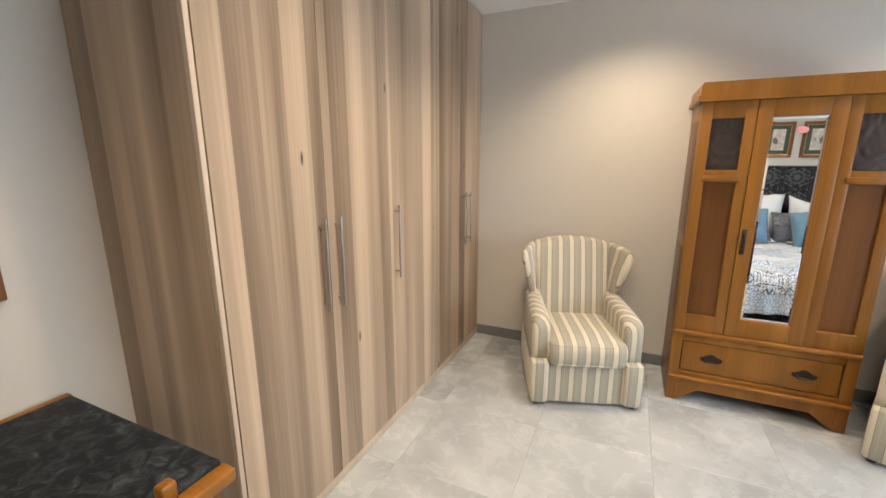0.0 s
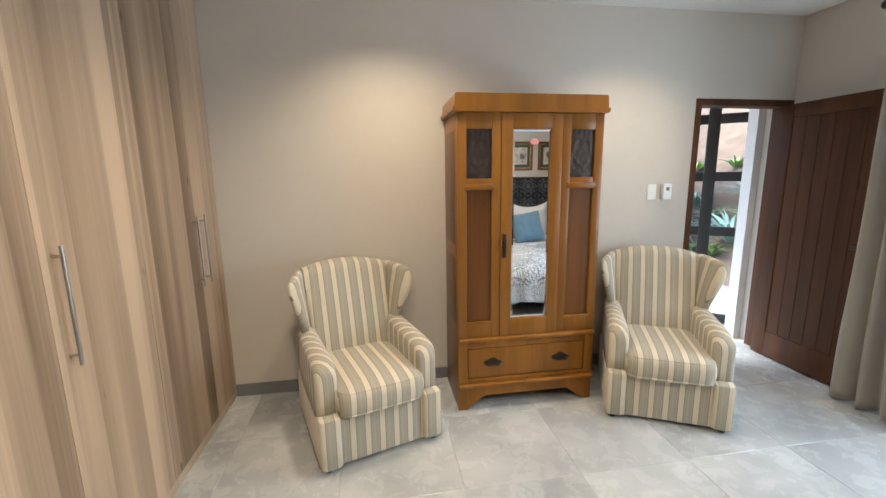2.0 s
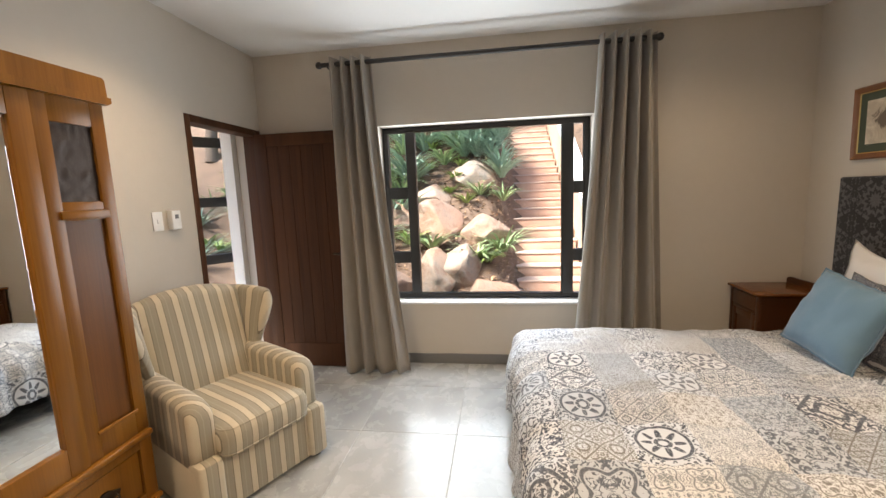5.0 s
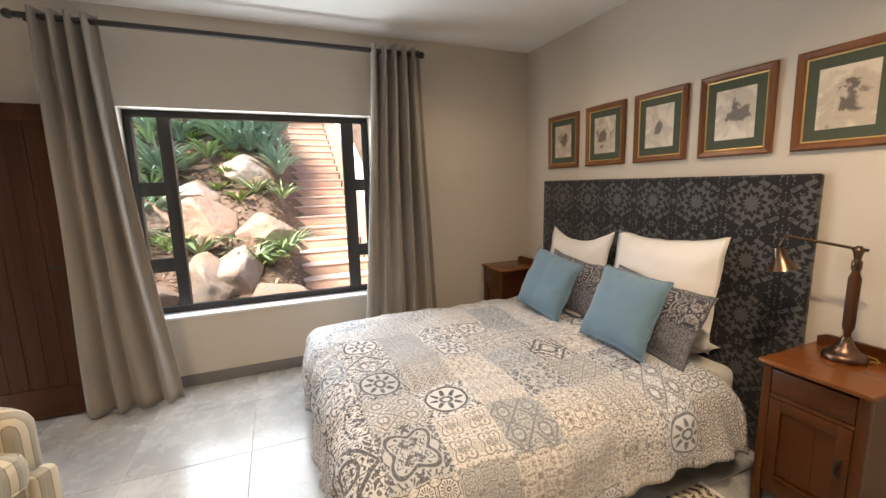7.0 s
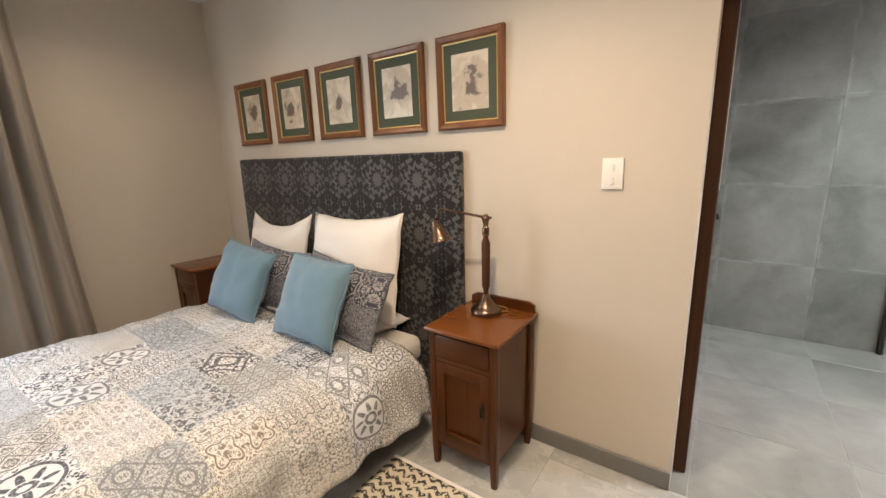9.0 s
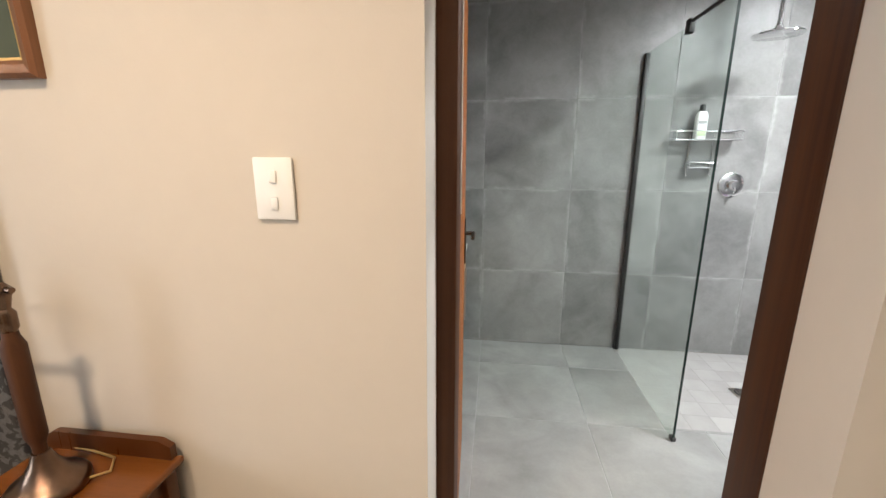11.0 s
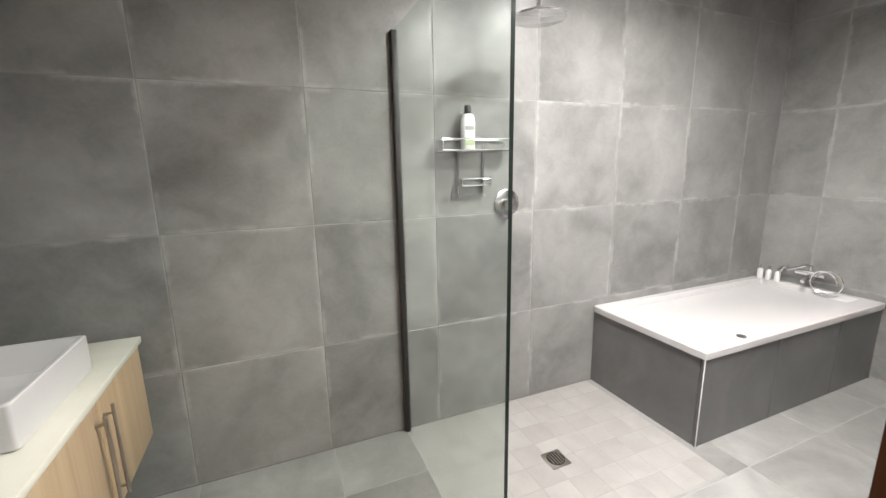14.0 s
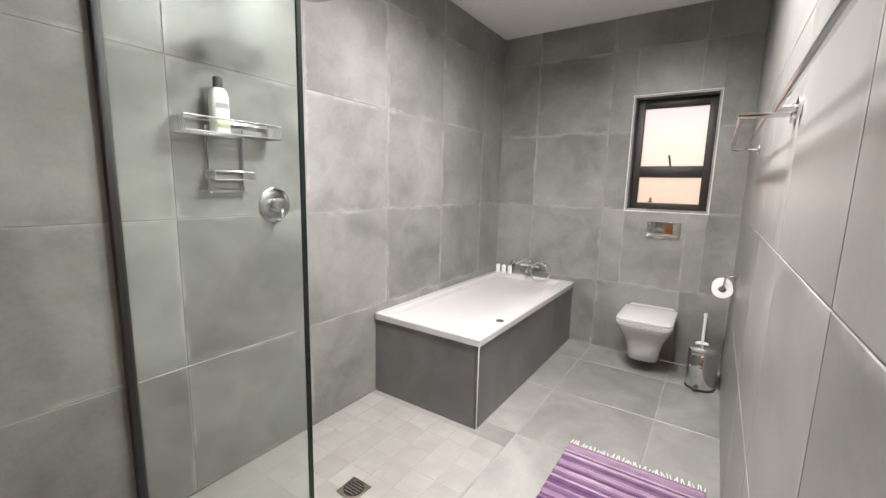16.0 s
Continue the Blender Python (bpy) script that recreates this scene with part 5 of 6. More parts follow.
# ---- unseen ceiling fittings assumed at the lamps ----
def downlight(x, y):
    d = thing("downlight", "small white recessed downlight, unseen and assumed, at a ceiling lamp", "downlight", pose(x, y, CEIL), group="recessed downlights")
    part("rim", lathe(bm_new(), [(0.033, -0.0005), (0.033, -0.004), (0.046, -0.005), (0.050, -0.0005)], 24), "white_plastic", d)


for lx, ly, *_rest in ASSUMED_LAMPS:
    downlight(lx, ly)


# ---- porch beyond the entrance door ----
structure("floor_porch", boxed(2.2, 5.0, NY + 0.232, 6.1, -0.12, -0.004), "floor_tile", "pale tiled covered porch floor", "floor")
structure("wall_porch", boxed(3.57, 4.00, NY + 0.232, 4.05, -0.004, 2.55), "white_paint", "white rendered wall end outside the entrance", "wall")
# unseen soffit, its length set to keep sun off the floor inside
structure("ceiling_porch", boxed(1.8, 4.4, NY + 0.232, 5.3, 2.56, 2.66), "ceiling", "white porch soffit, unseen, carried out to block sun", "ceiling")


def porch_screen():
    """Local x runs along the screen, from its far end towards the house."""
    m = pose(3.62, 4.47, 0, 0, 0, -37.0)
    s = thing("window_3", "tall black-framed glazed screen standing at the porch", "window", m, kind="structure")
    f = bm_new()
    for x in (-0.75, 0.0, 1.05):
        box(f, x - 0.05, x + 0.05, -0.03, 0.03, 0.0, 2.16, 0.004)
    for a, e in ((-0.70, -0.05), (0.05, 1.00)):
        for z in (0.04, 0.945, 1.485, 2.035):
            box(f, a, e, -0.028, 0.028, z - 0.045, z + 0.045, 0.004)
    part("window_frame", f, "black_metal", s)
    for a, e in ((-0.70, -0.05), (0.05, 1.00)):
        for z0, z1 in ((0.085, 0.90), (0.99, 1.44), (1.53, 1.99)):
            p = part("pane", boxed(a, e, -0.003, 0.003, z0, z1), "pane", s)
            p.visible_shadow = False


porch_screen()


# ---- garden ----
def rise(x, y):
    """Height of the ground: flat round the house, a steep planted bank beside the steps, then a gentler hill."""
    d = max(x - 5.1, (y - 6.3) * 0.9)
    base = -0.14
    if d > 0:
        bank = 0.80 * min(d, 3.6) + 0.55 * max(0.0, min(d - 3.6, 6.0)) + 0.1 * max(0.0, d - 9.6)
        beside = max(0.0, 0.583 * (x - 6.15))
        q = min(1.0, max(0.0, (y - 1.40) / 0.18)) if y > 0.9 else min(1.0, max(0.0, (0.25 - y) / 0.3))
        base += beside * (1 - q) + bank * q
        base += min(1, d) * q * (0.12 * noise.noise((x * 0.8, y * 0.8, 0.0)) + 0.05 * noise.noise((x * 2.3, y * 2.3, 3.0)))
        if q < 0.5:
            base -= 0.10
    return base


def ground():
    d = bm_new()
    xs = [-60, -30, -12, -6] + [4.0 + 0.25 * i for i in range(60)] + [20, 24, 30, 45, 70, 110]
    ys = [-90, -50, -25, -12] + [-8 + 0.35 * i for i in range(60)] + [14, 18, 26, 45, 90]
    g = [[d.verts.new((x, y, rise(x, y))) for x in xs] for y in ys]
    for k in range(len(ys) - 1):
        for i in range(len(xs) - 1):
            d.faces.new((g[k][i], g[k][i + 1], g[k + 1][i + 1], g[k + 1][i]))
    ob = part("ground", d, "mulch", smooth=True, angle=180)
    tagged(ob, "sloping garden bank of bark mulch and soil", "ground", kind="structure")


ground()


def steps():
    s = thing("garden_steps", "terracotta brick garden steps climbing the bank", "steps", pose(6.0, 0.9, 0))
    for n in range(-1, 24):
        x, z = 6.3 + 0.285 * n, 0.15 + 0.166 * n
        part("riser", boxed(x + 0.02, x + 0.30, 0.42, 1.40, z - 0.19, z - 0.026, 0.004), "step_brick", s, world_space=True)
        part("tread", boxed(x, x + 0.30, 0.40, 1.42, z - 0.026, z, 0.010), "step_tread", s, "worn pale-edged tread", world_space=True)
    w = thing("garden_wall", "white and peach rendered wall beside the garden steps", "wall", pose(8.5, 0.3, 0), kind="structure")
    lo = [[(6.0, y, -0.2), (13.5, y, 3.6), (13.5, y, 5.2), (6.0, y, 0.75)] for y in (0.20, 0.385)]
    part("wall_face", loft(bm_new(), lo), "peach_wall", w, world_space=True, smooth=False)
    lo = [[(6.0, y, 0.75), (13.5, y, 5.2), (13.5, y, 5.27), (6.0, y, 0.82)] for y in (0.17, 0.41)]
    part("coping", loft(bm_new(), lo), "white_paint", w, world_space=True, smooth=False)


steps()


def boulder(x, y, z, sx, sy, sz, seed, turn=0.0):
    b = bm_new()
    bmesh.ops.create_icosphere(b, subdivisions=4, radius=1.0)
    for v in b.verts:
        p = v.co.normalized()
        r = 1 + 0.27 * noise.noise(p * 1.3 + Vector((seed, 0, 0))) + 0.10 * noise.noise(p * 3.1 + Vector((0, seed, 0))) + 0.05 * noise.noise(p * 7 + Vector((0, 0, seed))) - 0.05 * max(0.0, 0.12 - abs(noise.noise(p * 2.1 + Vector((seed, seed, 0))))) * 6
        q = p * r
        for k in range(9):
            c = Vector((math.sin(seed * 5.1 + k * 2.3), math.cos(seed * 3.7 + k * 3.1), 0.2 + 0.8 * math.sin(seed + k * 1.7))).normalized()
            over = q.dot(c) - (0.70 + 0.1 * math.sin(seed * 3 + k * 2.9))
            if over > 0:
                q -= c * over * 0.92
        v.co = (q.x * sx, q.y * sy, q.z * sz)
    ob = part("boulder", b, "rock", smooth=True, angle=50)
    ob.matrix_basis = pose(x, y, z, 0, 0, turn)
    tagged(ob, "large weathered sandstone boulder set in the bank", "boulder", group="boulders in the bank")


for q in ((5.62, 2.55, 0.34, 0.36, 0.36, 0.38, 1.0, 10), (5.74, 2.20, 0.42, 0.34, 0.33, 0.40, 2.3, 40), (5.58, 1.80, 0.13, 0.32, 0.42, 0.24, 3.1, 0), (6.58, 2.62, 0.98, 0.38, 0.54, 0.40, 4.4, 20),
          (6.45, 1.84, 0.86, 0.33, 0.47, 0.29, 5.2, 0), (7.10, 2.78, 1.38, 0.36, 0.46, 0.26, 6.7, 30), (7.55, 2.11, 1.73, 0.32, 0.44, 0.28, 7.1, 0), (6.62, 3.32, 1.02, 0.34, 0.32, 0.36, 8.8, 0), (5.58, 3.12, 0.22, 0.36, 0.38, 0.34, 14.2, 25),
          (5.4, 3.85, 0.10, 0.38, 0.38, 0.32, 9.4, 70), (7.6, 4.3, 1.9, 0.5, 0.5, 0.4, 10.2, 15), (8.9, 2.8, 2.75, 0.4, 0.4, 0.3, 11.0, 0), (3.9, 7.0, 0.35, 0.5, 0.45, 0.4, 12.0, 0), (5.0, 6.6, 0.1, 0.45, 0.45, 0.4, 13.0, 30)):
    boulder(*q)


def strap_clump(material, n, length, width, seed, upright=0.6):
    rnd = random.Random(seed)
    b = bm_new()
    for _ in range(n):
        a = rnd.uniform(0, 2 * math.pi)
        L = length * rnd.uniform(0.6, 1.1)
        lift = rnd.uniform(0.35, 1.0) * upright + 0.25
        w = width * rnd.uniform(0.7, 1.2)
        ca, sa = math.cos(a), math.sin(a)
        prev = None
        r, z = rnd.uniform(0, 0.05), 0.0
        ang = math.atan2(lift, 0.55)
        segs = 5
        for k in range(segs + 1):
            q = k / segs
            ww = w * (1 - q ** 2.2) * (0.6 + 0.8 * min(1, q * 4)) / 1.4 + 0.001
            p = Vector((r * ca, r * sa, z))
            side = Vector((-sa, ca, 0)) * ww
            cur = (b.verts.new(p - side), b.verts.new(p + Vector((0, 0, -0.15 * ww))), b.verts.new(p + side))
            if prev:
                b.faces.new((prev[0], prev[1], cur[1], cur[0]))
                b.faces.new((prev[1], prev[2], cur[2], cur[1]))
            prev = cur
            r += L / segs * math.cos(ang)
            z += L / segs * math.sin(ang)
            ang -= rnd.uniform(0.12, 0.36)
    return part("leaves", b, material, smooth=True, angle=180)


def plant_kind(material, n, length, width, seed, label, upright=0.6):
    root = thing("strap_leaf_plant", label, "plant", pose(0, 0, -5), group="planting on the bank")
    leaves = strap_clump(material, n, length, width, seed, upright)
    leaves.parent = root
    return root


kinds = [
    plant_kind("leaf", 54, 0.60, 0.018, 1, "clump of glossy green strap leaves among the boulders"),
    plant_kind("leaf_blue", 66, 0.82, 0.022, 2, "clump of blue-green strap leaves on the bank", 0.8),
    plant_kind("leaf_fresh", 36, 0.42, 0.018, 3, "small fresh green strap-leaf plant on the bank", 0.7),
]
rnd = random.Random(11)
spots = [(5.98, 2.00, 0), (5.95, 1.84, 2), (6.12, 1.62, 0), (6.08, 2.66, 0), (6.15, 3.0, 2), (7.0, 1.60, 0), (7.48, 1.62, 1), (7.15, 1.98, 0), (7.02, 2.2, 2), (7.75, 1.64, 1), (7.98, 1.80, 1), (8.0, 2.3, 1),
         (8.0, 2.05, 1), (7.7, 2.90, 2), (7.75, 2.65, 0), (7.2, 2.5, 2), (8.2, 3.1, 1), (7.5, 3.55, 0), (6.2, 3.6, 0), (8.3, 1.65, 1), (8.4, 2.5, 1), (7.35, 3.2, 1), (5.95, 4.0, 0)]
for _ in range(18):
    spots.append((rnd.uniform(6.8, 7.6), rnd.uniform(3.3, 4.6), rnd.choice((0, 0, 1, 2))))
for _ in range(90):
    spots.append((rnd.uniform(7.2, 12.5), rnd.uniform(1.6, 7.0), rnd.choice((0, 1, 1, 2))))
for _ in range(30):
    spots.append((rnd.uniform(7.9, 9.8), rnd.uniform(1.55, 4.2), rnd.choice((0, 1, 1, 2))))
for _ in range(40):
    spots.append((rnd.uniform(2.9, 5.6), rnd.uniform(6.35, 8.4), rnd.choice((0, 2, 2))))
for _ in range(34):
    spots.append((rnd.uniform(2.6, 7.5), rnd.uniform(6.3, 10.0), rnd.choice((0, 1, 2))))
for _ in range(24):
    spots.append((rnd.uniform(5.6, 7.4), rnd.uniform(3.2, 6.4), rnd.choice((0, 1, 2))))
used = set()
for x, y, k in spots:
    s = rnd.uniform(0.75, 1.2)
    m = pose(x, y, rise(x, y) - 0.01, 0, 0, rnd.uniform(0, 360))
    if k not in used:
        used.add(k)
        kinds[k].matrix_basis = m
        continue
    p = copy_thing(kinds[k], m)
    p.scale = (s, s, s)


def leaf_litter():
    """Dry leaves and bark chips strewn over the bank."""
    rnd = random.Random(21)
    b = bm_new()
    for _ in range(4200):
        x, y = rnd.uniform(5.25, 8.8), rnd.uniform(1.48, 4.4)
        p = Vector((x, y, rise(x, y) + rnd.uniform(0.002, 0.025)))
        a = rnd.uniform(0, 2 * math.pi)
        l, w = rnd.uniform(0.02, 0.06), rnd.uniform(0.008, 0.02)
        d = Vector((math.cos(a), math.sin(a), rnd.uniform(-0.4, 0.6))) * l
        e = Vector((-math.sin(a), math.cos(a), rnd.uniform(-0.3, 0.3))) * w
        b.faces.new([b.verts.new(p + q) for q in (-d, -e, d, e)])
    tagged(part("leaf_litter", b, "litter", smooth=False), "dry brown leaves strewn over the planted bank", "leaf litter", kind="stuff")


M["litter"] = foliage("dry_leaf_litter", (0.10, 0.06, 0.035), (0.32, 0.20, 0.12))
leaf_litter()


def flowering_clump(x, y, seed):
    f = thing("flowering_plant", "green clump with an orange flower spike on the bank", "plant", pose(x, y, rise(x, y)))
    strap_clump("leaf", 40, 0.5, 0.018, seed, 0.8).parent = f
    rnd = random.Random(seed)
    spike = bm_new()
    for k in range(60):
        h, a = 0.62 + 0.22 * k / 60, k * 2.4
        p, d = Vector((0, 0, h)), Vector((math.cos(a), math.sin(a), -0.4)) * 0.06 * (1.15 - k / 60)
        tube(spike, [p, p + d], [0.009, 0.004], 5)
    part("flower_spike", spike, "orange_petal", f, "orange flower spike")
    part("stalk", tube(bm_new(), [(0, 0, 0), (0.01, 0, 0.85)], 0.008, 6), "leaf", f)


M["orange_petal"] = plain("orange_petals", (0.70, 0.23, 0.06), 0.6)
flowering_clump(8.2, 2.52, 31)
flowering_clump(9.0, 1.75, 33)


def bank_tree(x, y, h, seed):
    rnd = random.Random(seed)
    t = thing("tree", "slender grey-barked tree with a loose leafy crown", "tree", pose(x, y, rise(x, y) - 0.05))
    pts, p = [], Vector((0, 0, 0))
    for k in range(8):
        pts.append(p.copy())
        p += Vector((rnd.uniform(-0.12, 0.12), rnd.uniform(-0.12, 0.12), h / 7))
    tr = tube(bm_new(), pts, [0.13 - 0.012 * k for k in range(8)], 10)
    ends = []
    for k in range(3, 8):
        for _ in range(2):
            a = rnd.uniform(0, 2 * math.pi)
            e = pts[k] + Vector((math.cos(a), math.sin(a), 0.5)) * rnd.uniform(0.6, 1.3)
            tube(tr, [pts[k], (pts[k] + e) / 2 + Vector((0, 0, 0.08)), e], [0.04, 0.025, 0.01], 6)
            ends.append(e)
    part("trunk", tr, "bark", t)
    c = bm_new()
    for e in ends + pts[5:]:
        for _ in range(150):
            q = e + Vector((rnd.gauss(0, 0.42), rnd.gauss(0, 0.42), rnd.gauss(0, 0.3)))
            n1 = Vector((rnd.gauss(0, 1), rnd.gauss(0, 1), rnd.gauss(0, 0.6))).normalized()
            n2 = n1.orthogonal().normalized()
            s = rnd.uniform(0.05, 0.10)
            c.faces.new([c.verts.new(q + v) for v in (-n1 * s, n2 * s * 0.4, n1 * s, -n2 * s * 0.4)])
    part("crown", c, "leaf", t, smooth=False)


for q in ((10.8, 2.3, 3.0, 2), (11.0, 4.6, 3.6, 3), (9.5, 5.8, 3.4, 4), (12.5, 1.7, 3.0, 5), (12.6, 3.4, 3.4, 6), (3.2, 9.5, 3.5, 7), (5.0, 8.6, 3.4, 8), (1.6, 8.4, 3.2, 9), (8.2, 7.6, 3.4, 10)):
    bank_tree(*q)



# ---- bathroom: bath ----
def bathtub():
    x0, x1, y0, y1, H = BW + 0.002, -2.20, BS + 0.002, -2.05, 0.54
    t = thing("bathtub", "white built-in bathtub with a dark grey tiled panel", "bathtub", pose((x0 + x1) / 2, (y0 + y1) / 2, 0))
    cx, cy = (x0 + x1) / 2, (y0 + y1) / 2
    W, D = x1 - x0, y1 - y0
    sh = bm_new()
    outer = [(H - 0.042, W, D, 0.012), (H - 0.006, W, D, 0.014), (H, W - 0.012, D - 0.012, 0.014)]
    inner = [(H, W - 0.105, D - 0.165, 0.02), (H - 0.006, W - 0.113, D - 0.173, 0.022), (H - 0.02, W - 0.117, D - 0.178, 0.024), (H - 0.20, W - 0.17, D - 0.20, 0.03), (H - 0.36, W - 0.26, D - 0.235, 0.045), (H - 0.40, W - 0.38, D - 0.33, 0.07)]
    loft(sh, [[(x, y, z) for x, y in ring(cx, cy - dy, w, d, r, 7)] for secs, dy in ((outer, 0.0), (inner, 0.028)) for z, w, d, r in secs])
    part("shell", sh, "ceramic", t, "glossy white acrylic tub", world_space=True)
    part("end_panel", boxed(x1 - 0.030, x1 - 0.012, y0, y1 - 0.033, 0.0, H - 0.043), "tub_tile", t, world_space=True)
    for a, e in ((x0, -3.45), (-3.447, -2.83), (-2.827, x1 - 0.012)):
        part("tile", boxed(a, e, y1 - 0.030, y1 - 0.012, 0.0, H - 0.043, 0.001, seg=1), "tub_tile", t, world_space=True)
    part("corner_trim", boxed(x1 - 0.0115, x1 - 0.006, y1 - 0.0115, y1 - 0.006, 0.0, H - 0.043, 0.002), "white_plastic", t, "pale corner edging", world_space=True)
    part("overflow", lathe(bm_new(), [(0.025, 0.0), (0.024, 0.004), (0.012, 0.006)], 22, (0, 0)), "chrome", t).matrix_basis = pose(-2.55 - cx, -2.103 - cy, H + 0.0005)
    part("waste", lathe(bm_new(), [(0.032, 0.0), (0.028, 0.004), (0.01, 0.005)], 22), "chrome", t).matrix_basis = pose(0, 0, H - 0.399)


bathtub()


def bath_mixer():
    m = thing("bath_mixer", "chrome bath mixer with a hand shower and coiled hose", "tap", pose(BW, -2.45, 0.62))
    b = tube(bm_new(), [(0.06, -0.09, 0.03), (0.06, 0.09, 0.03)], 0.020, 16)
    for y in (-0.07, 0.07):
        tube(b, [(0.0, y, 0.03), (0.06, y, 0.03)], 0.013)
    tube(b, [(0.06, 0.0, 0.02), (0.10, 0.0, 0.0), (0.15, 0.0, -0.02)], 0.014)
    part("body", b, "chrome", m)
    part("lever", tube(bm_new(), [(0.06, 0.0, 0.05), (0.065, 0.0, 0.085), (0.12, 0.0, 0.10)], 0.009), "chrome", m)
    hs = tube(bm_new(), [(0.07, -0.14, 0.03), (0.08, -0.06, 0.07), (0.09, -0.02, 0.09)], 0.011)
    lathe(k := bm_new(), [(0.035, 0.0), (0.038, 0.01), (0.02, 0.03)], 18)
    k.transform(pose(0.08, -0.15, 0.03, 60, 0, 0))
    part("hand_shower", hs, "chrome", m)
    part("spray_head", k, "chrome", m)
    pts = []
    for i in range(40):
        a = 2 * math.pi * i / 26
        pts.append((0.10 + 0.02 * math.cos(a * 0.5), 0.10 + 0.085 * math.cos(a) + i * 0.0006, -0.01 + 0.085 * math.sin(a)))
    part("hose", tube(bm_new(), pts, 0.006, 8), "chrome", m)


bath_mixer()
M["bottle_white"] = plain("white_bottle_plastic", (0.80, 0.80, 0.79), 0.3, vary=0.02)
M["ink"] = plain("grey_print", (0.30, 0.30, 0.31), 0.5)
M["pale_green"] = plain("pale_green_print", (0.50, 0.60, 0.38), 0.5)
for k in range(3):
    o = thing("toiletry_bottle", "small white toiletry bottle on the bath rim", "bottle", pose(-3.87, -2.775 + 0.062 * k, 0.54), group="three small bottles")
    part("body", lathe(bm_new(), [(0.018, 0.0), (0.019, 0.004), (0.019, 0.07), (0.010, 0.082)], 16), "bottle_white", o)
    part("cap", lathe(bm_new(), [(0.009, 0.0825), (0.009, 0.11), (0.004, 0.113)], 14), "skirting", o, "grey cap")


# ---- bathroom: toilet, flush plate, bin, brush, paper ----
def toilet():
    t = thing("toilet", "white wall-hung toilet with its lid closed", "toilet", pose(BW + 0.001, -1.415, 0))
    # local: x out of the wall, y across
    secs = [(0.10, 0.02, 0.37, 0.19), (0.115, 0.0, 0.39, 0.215), (0.19, 0.0, 0.405, 0.225), (0.27, 0.0, 0.43, 0.265), (0.345, 0.0, 0.49, 0.335), (0.385, 0.0, 0.52, 0.366), (0.40, 0.0, 0.525, 0.37)]
    part("bowl", loft(bm_new(), [[(x, y, z) for x, y in ring((a + e) / 2, 0, e - a, w, 0.07 if a == 0 else 0.05, 6)] for z, a, e, w in secs]), "ceramic", t)
    part("seat", loft(bm_new(), [[(x, y, z) for x, y in ring(0.29, 0, 0.46 - i, 0.368 - i, 0.05, 6)] for z, i in ((0.403, 0.004), (0.406, 0.0), (0.418, 0.0), (0.420, 0.004))]), "ceramic", t)
    part("lid", loft(bm_new(), [[(x, y, z) for x, y in ring(0.285, 0, 0.465 - i, 0.372 - i, 0.05, 6)] for z, i in ((0.424, 0.004), (0.427, 0.0), (0.440, 0.002), (0.446, 0.03))]), "ceramic", t)
    part("hinge_block", boxed(0.002, 0.065, -0.16, 0.16, 0.401, 0.446, 0.012, 3), "ceramic", t)


toilet()
fp = thing("flush_plate", "polished chrome dual flush plate on the tiled wall", "flush plate", pose(BW, -1.396, 1.055))
part("plate", boxed(0.001, 0.012, -0.118, 0.118, -0.067, 0.067, 0.004), "chrome", fp)
for y in (-0.052, 0.052):
    part("button", boxed(0.0125, 0.016, y - 0.048, y + 0.048, -0.056, -0.040, 0.002), "steel", fp)


def pedal_bin():
    b = thing("pedal_bin", "round chrome pedal bin beside the toilet", "bin", pose(-3.60, -1.035, 0))
    part("body", lathe(bm_new(), [(0.086, 0.0), (0.090, 0.012), (0.092, 0.245), (0.089, 0.25)], 32), "chrome", b)
    part("foot_ring", lathe(bm_new(), [(0.094, 0.0), (0.094, 0.012), (0.0905, 0.0125)], 32), "black_plastic", b)
    part("lid", lathe(bm_new(), [(0.093, 0.251), (0.095, 0.256), (0.093, 0.272), (0.07, 0.285), (0.02, 0.290)], 32), "chrome", b)
    part("pedal", boxed(0.08, 0.125, -0.045, -0.005, 0.012, 0.022, 0.004), "black_plastic", b)


pedal_bin()
tb = thing("toilet_brush", "white toilet brush in a holder behind the bin", "toilet brush", pose(-3.78, -1.05, 0))
part("holder", lathe(bm_new(), [(0.045, 0.0), (0.048, 0.01), (0.042, 0.26), (0.02, 0.27)], 20), "white_plastic", tb)
part("handle", lathe(bm_new(), [(0.010, 0.27), (0.010, 0.46), (0.013, 0.48), (0.006, 0.49)], 12), "white_plastic", tb)
tp = thing("toilet_roll_holder", "chrome holder with a white toilet roll", "toilet roll", pose(-3.30, BN, 0.86))
hp = tube(bm_new(), [(0.0, -0.001, 0.0), (0.0, -0.055, 0.0), (0.0, -0.062, -0.012), (-0.02, -0.07, -0.09), (-0.15, -0.07, -0.09)], 0.006)
lathe(q0 := bm_new(), [(0.022, 0.0), (0.022, 0.008)], 18)
q0.transform(pose(0, -0.001, 0, 90, 0, 0))
part("arm", hp, "chrome", tp)
part("flange", q0, "chrome", tp)
rl = bm_new()
loft(rl, [[(x, -0.07 + r * math.cos(2 * math.pi * k / 28), -0.09 + r * math.sin(2 * math.pi * k / 28)) for k in range(28)] for x, r in ((-0.03, 0.021), (-0.03, 0.056), (-0.13, 0.056), (-0.13, 0.021), (-0.03, 0.021))], cap=False)
part("roll", rl, "white_linen", tp, "white paper roll")


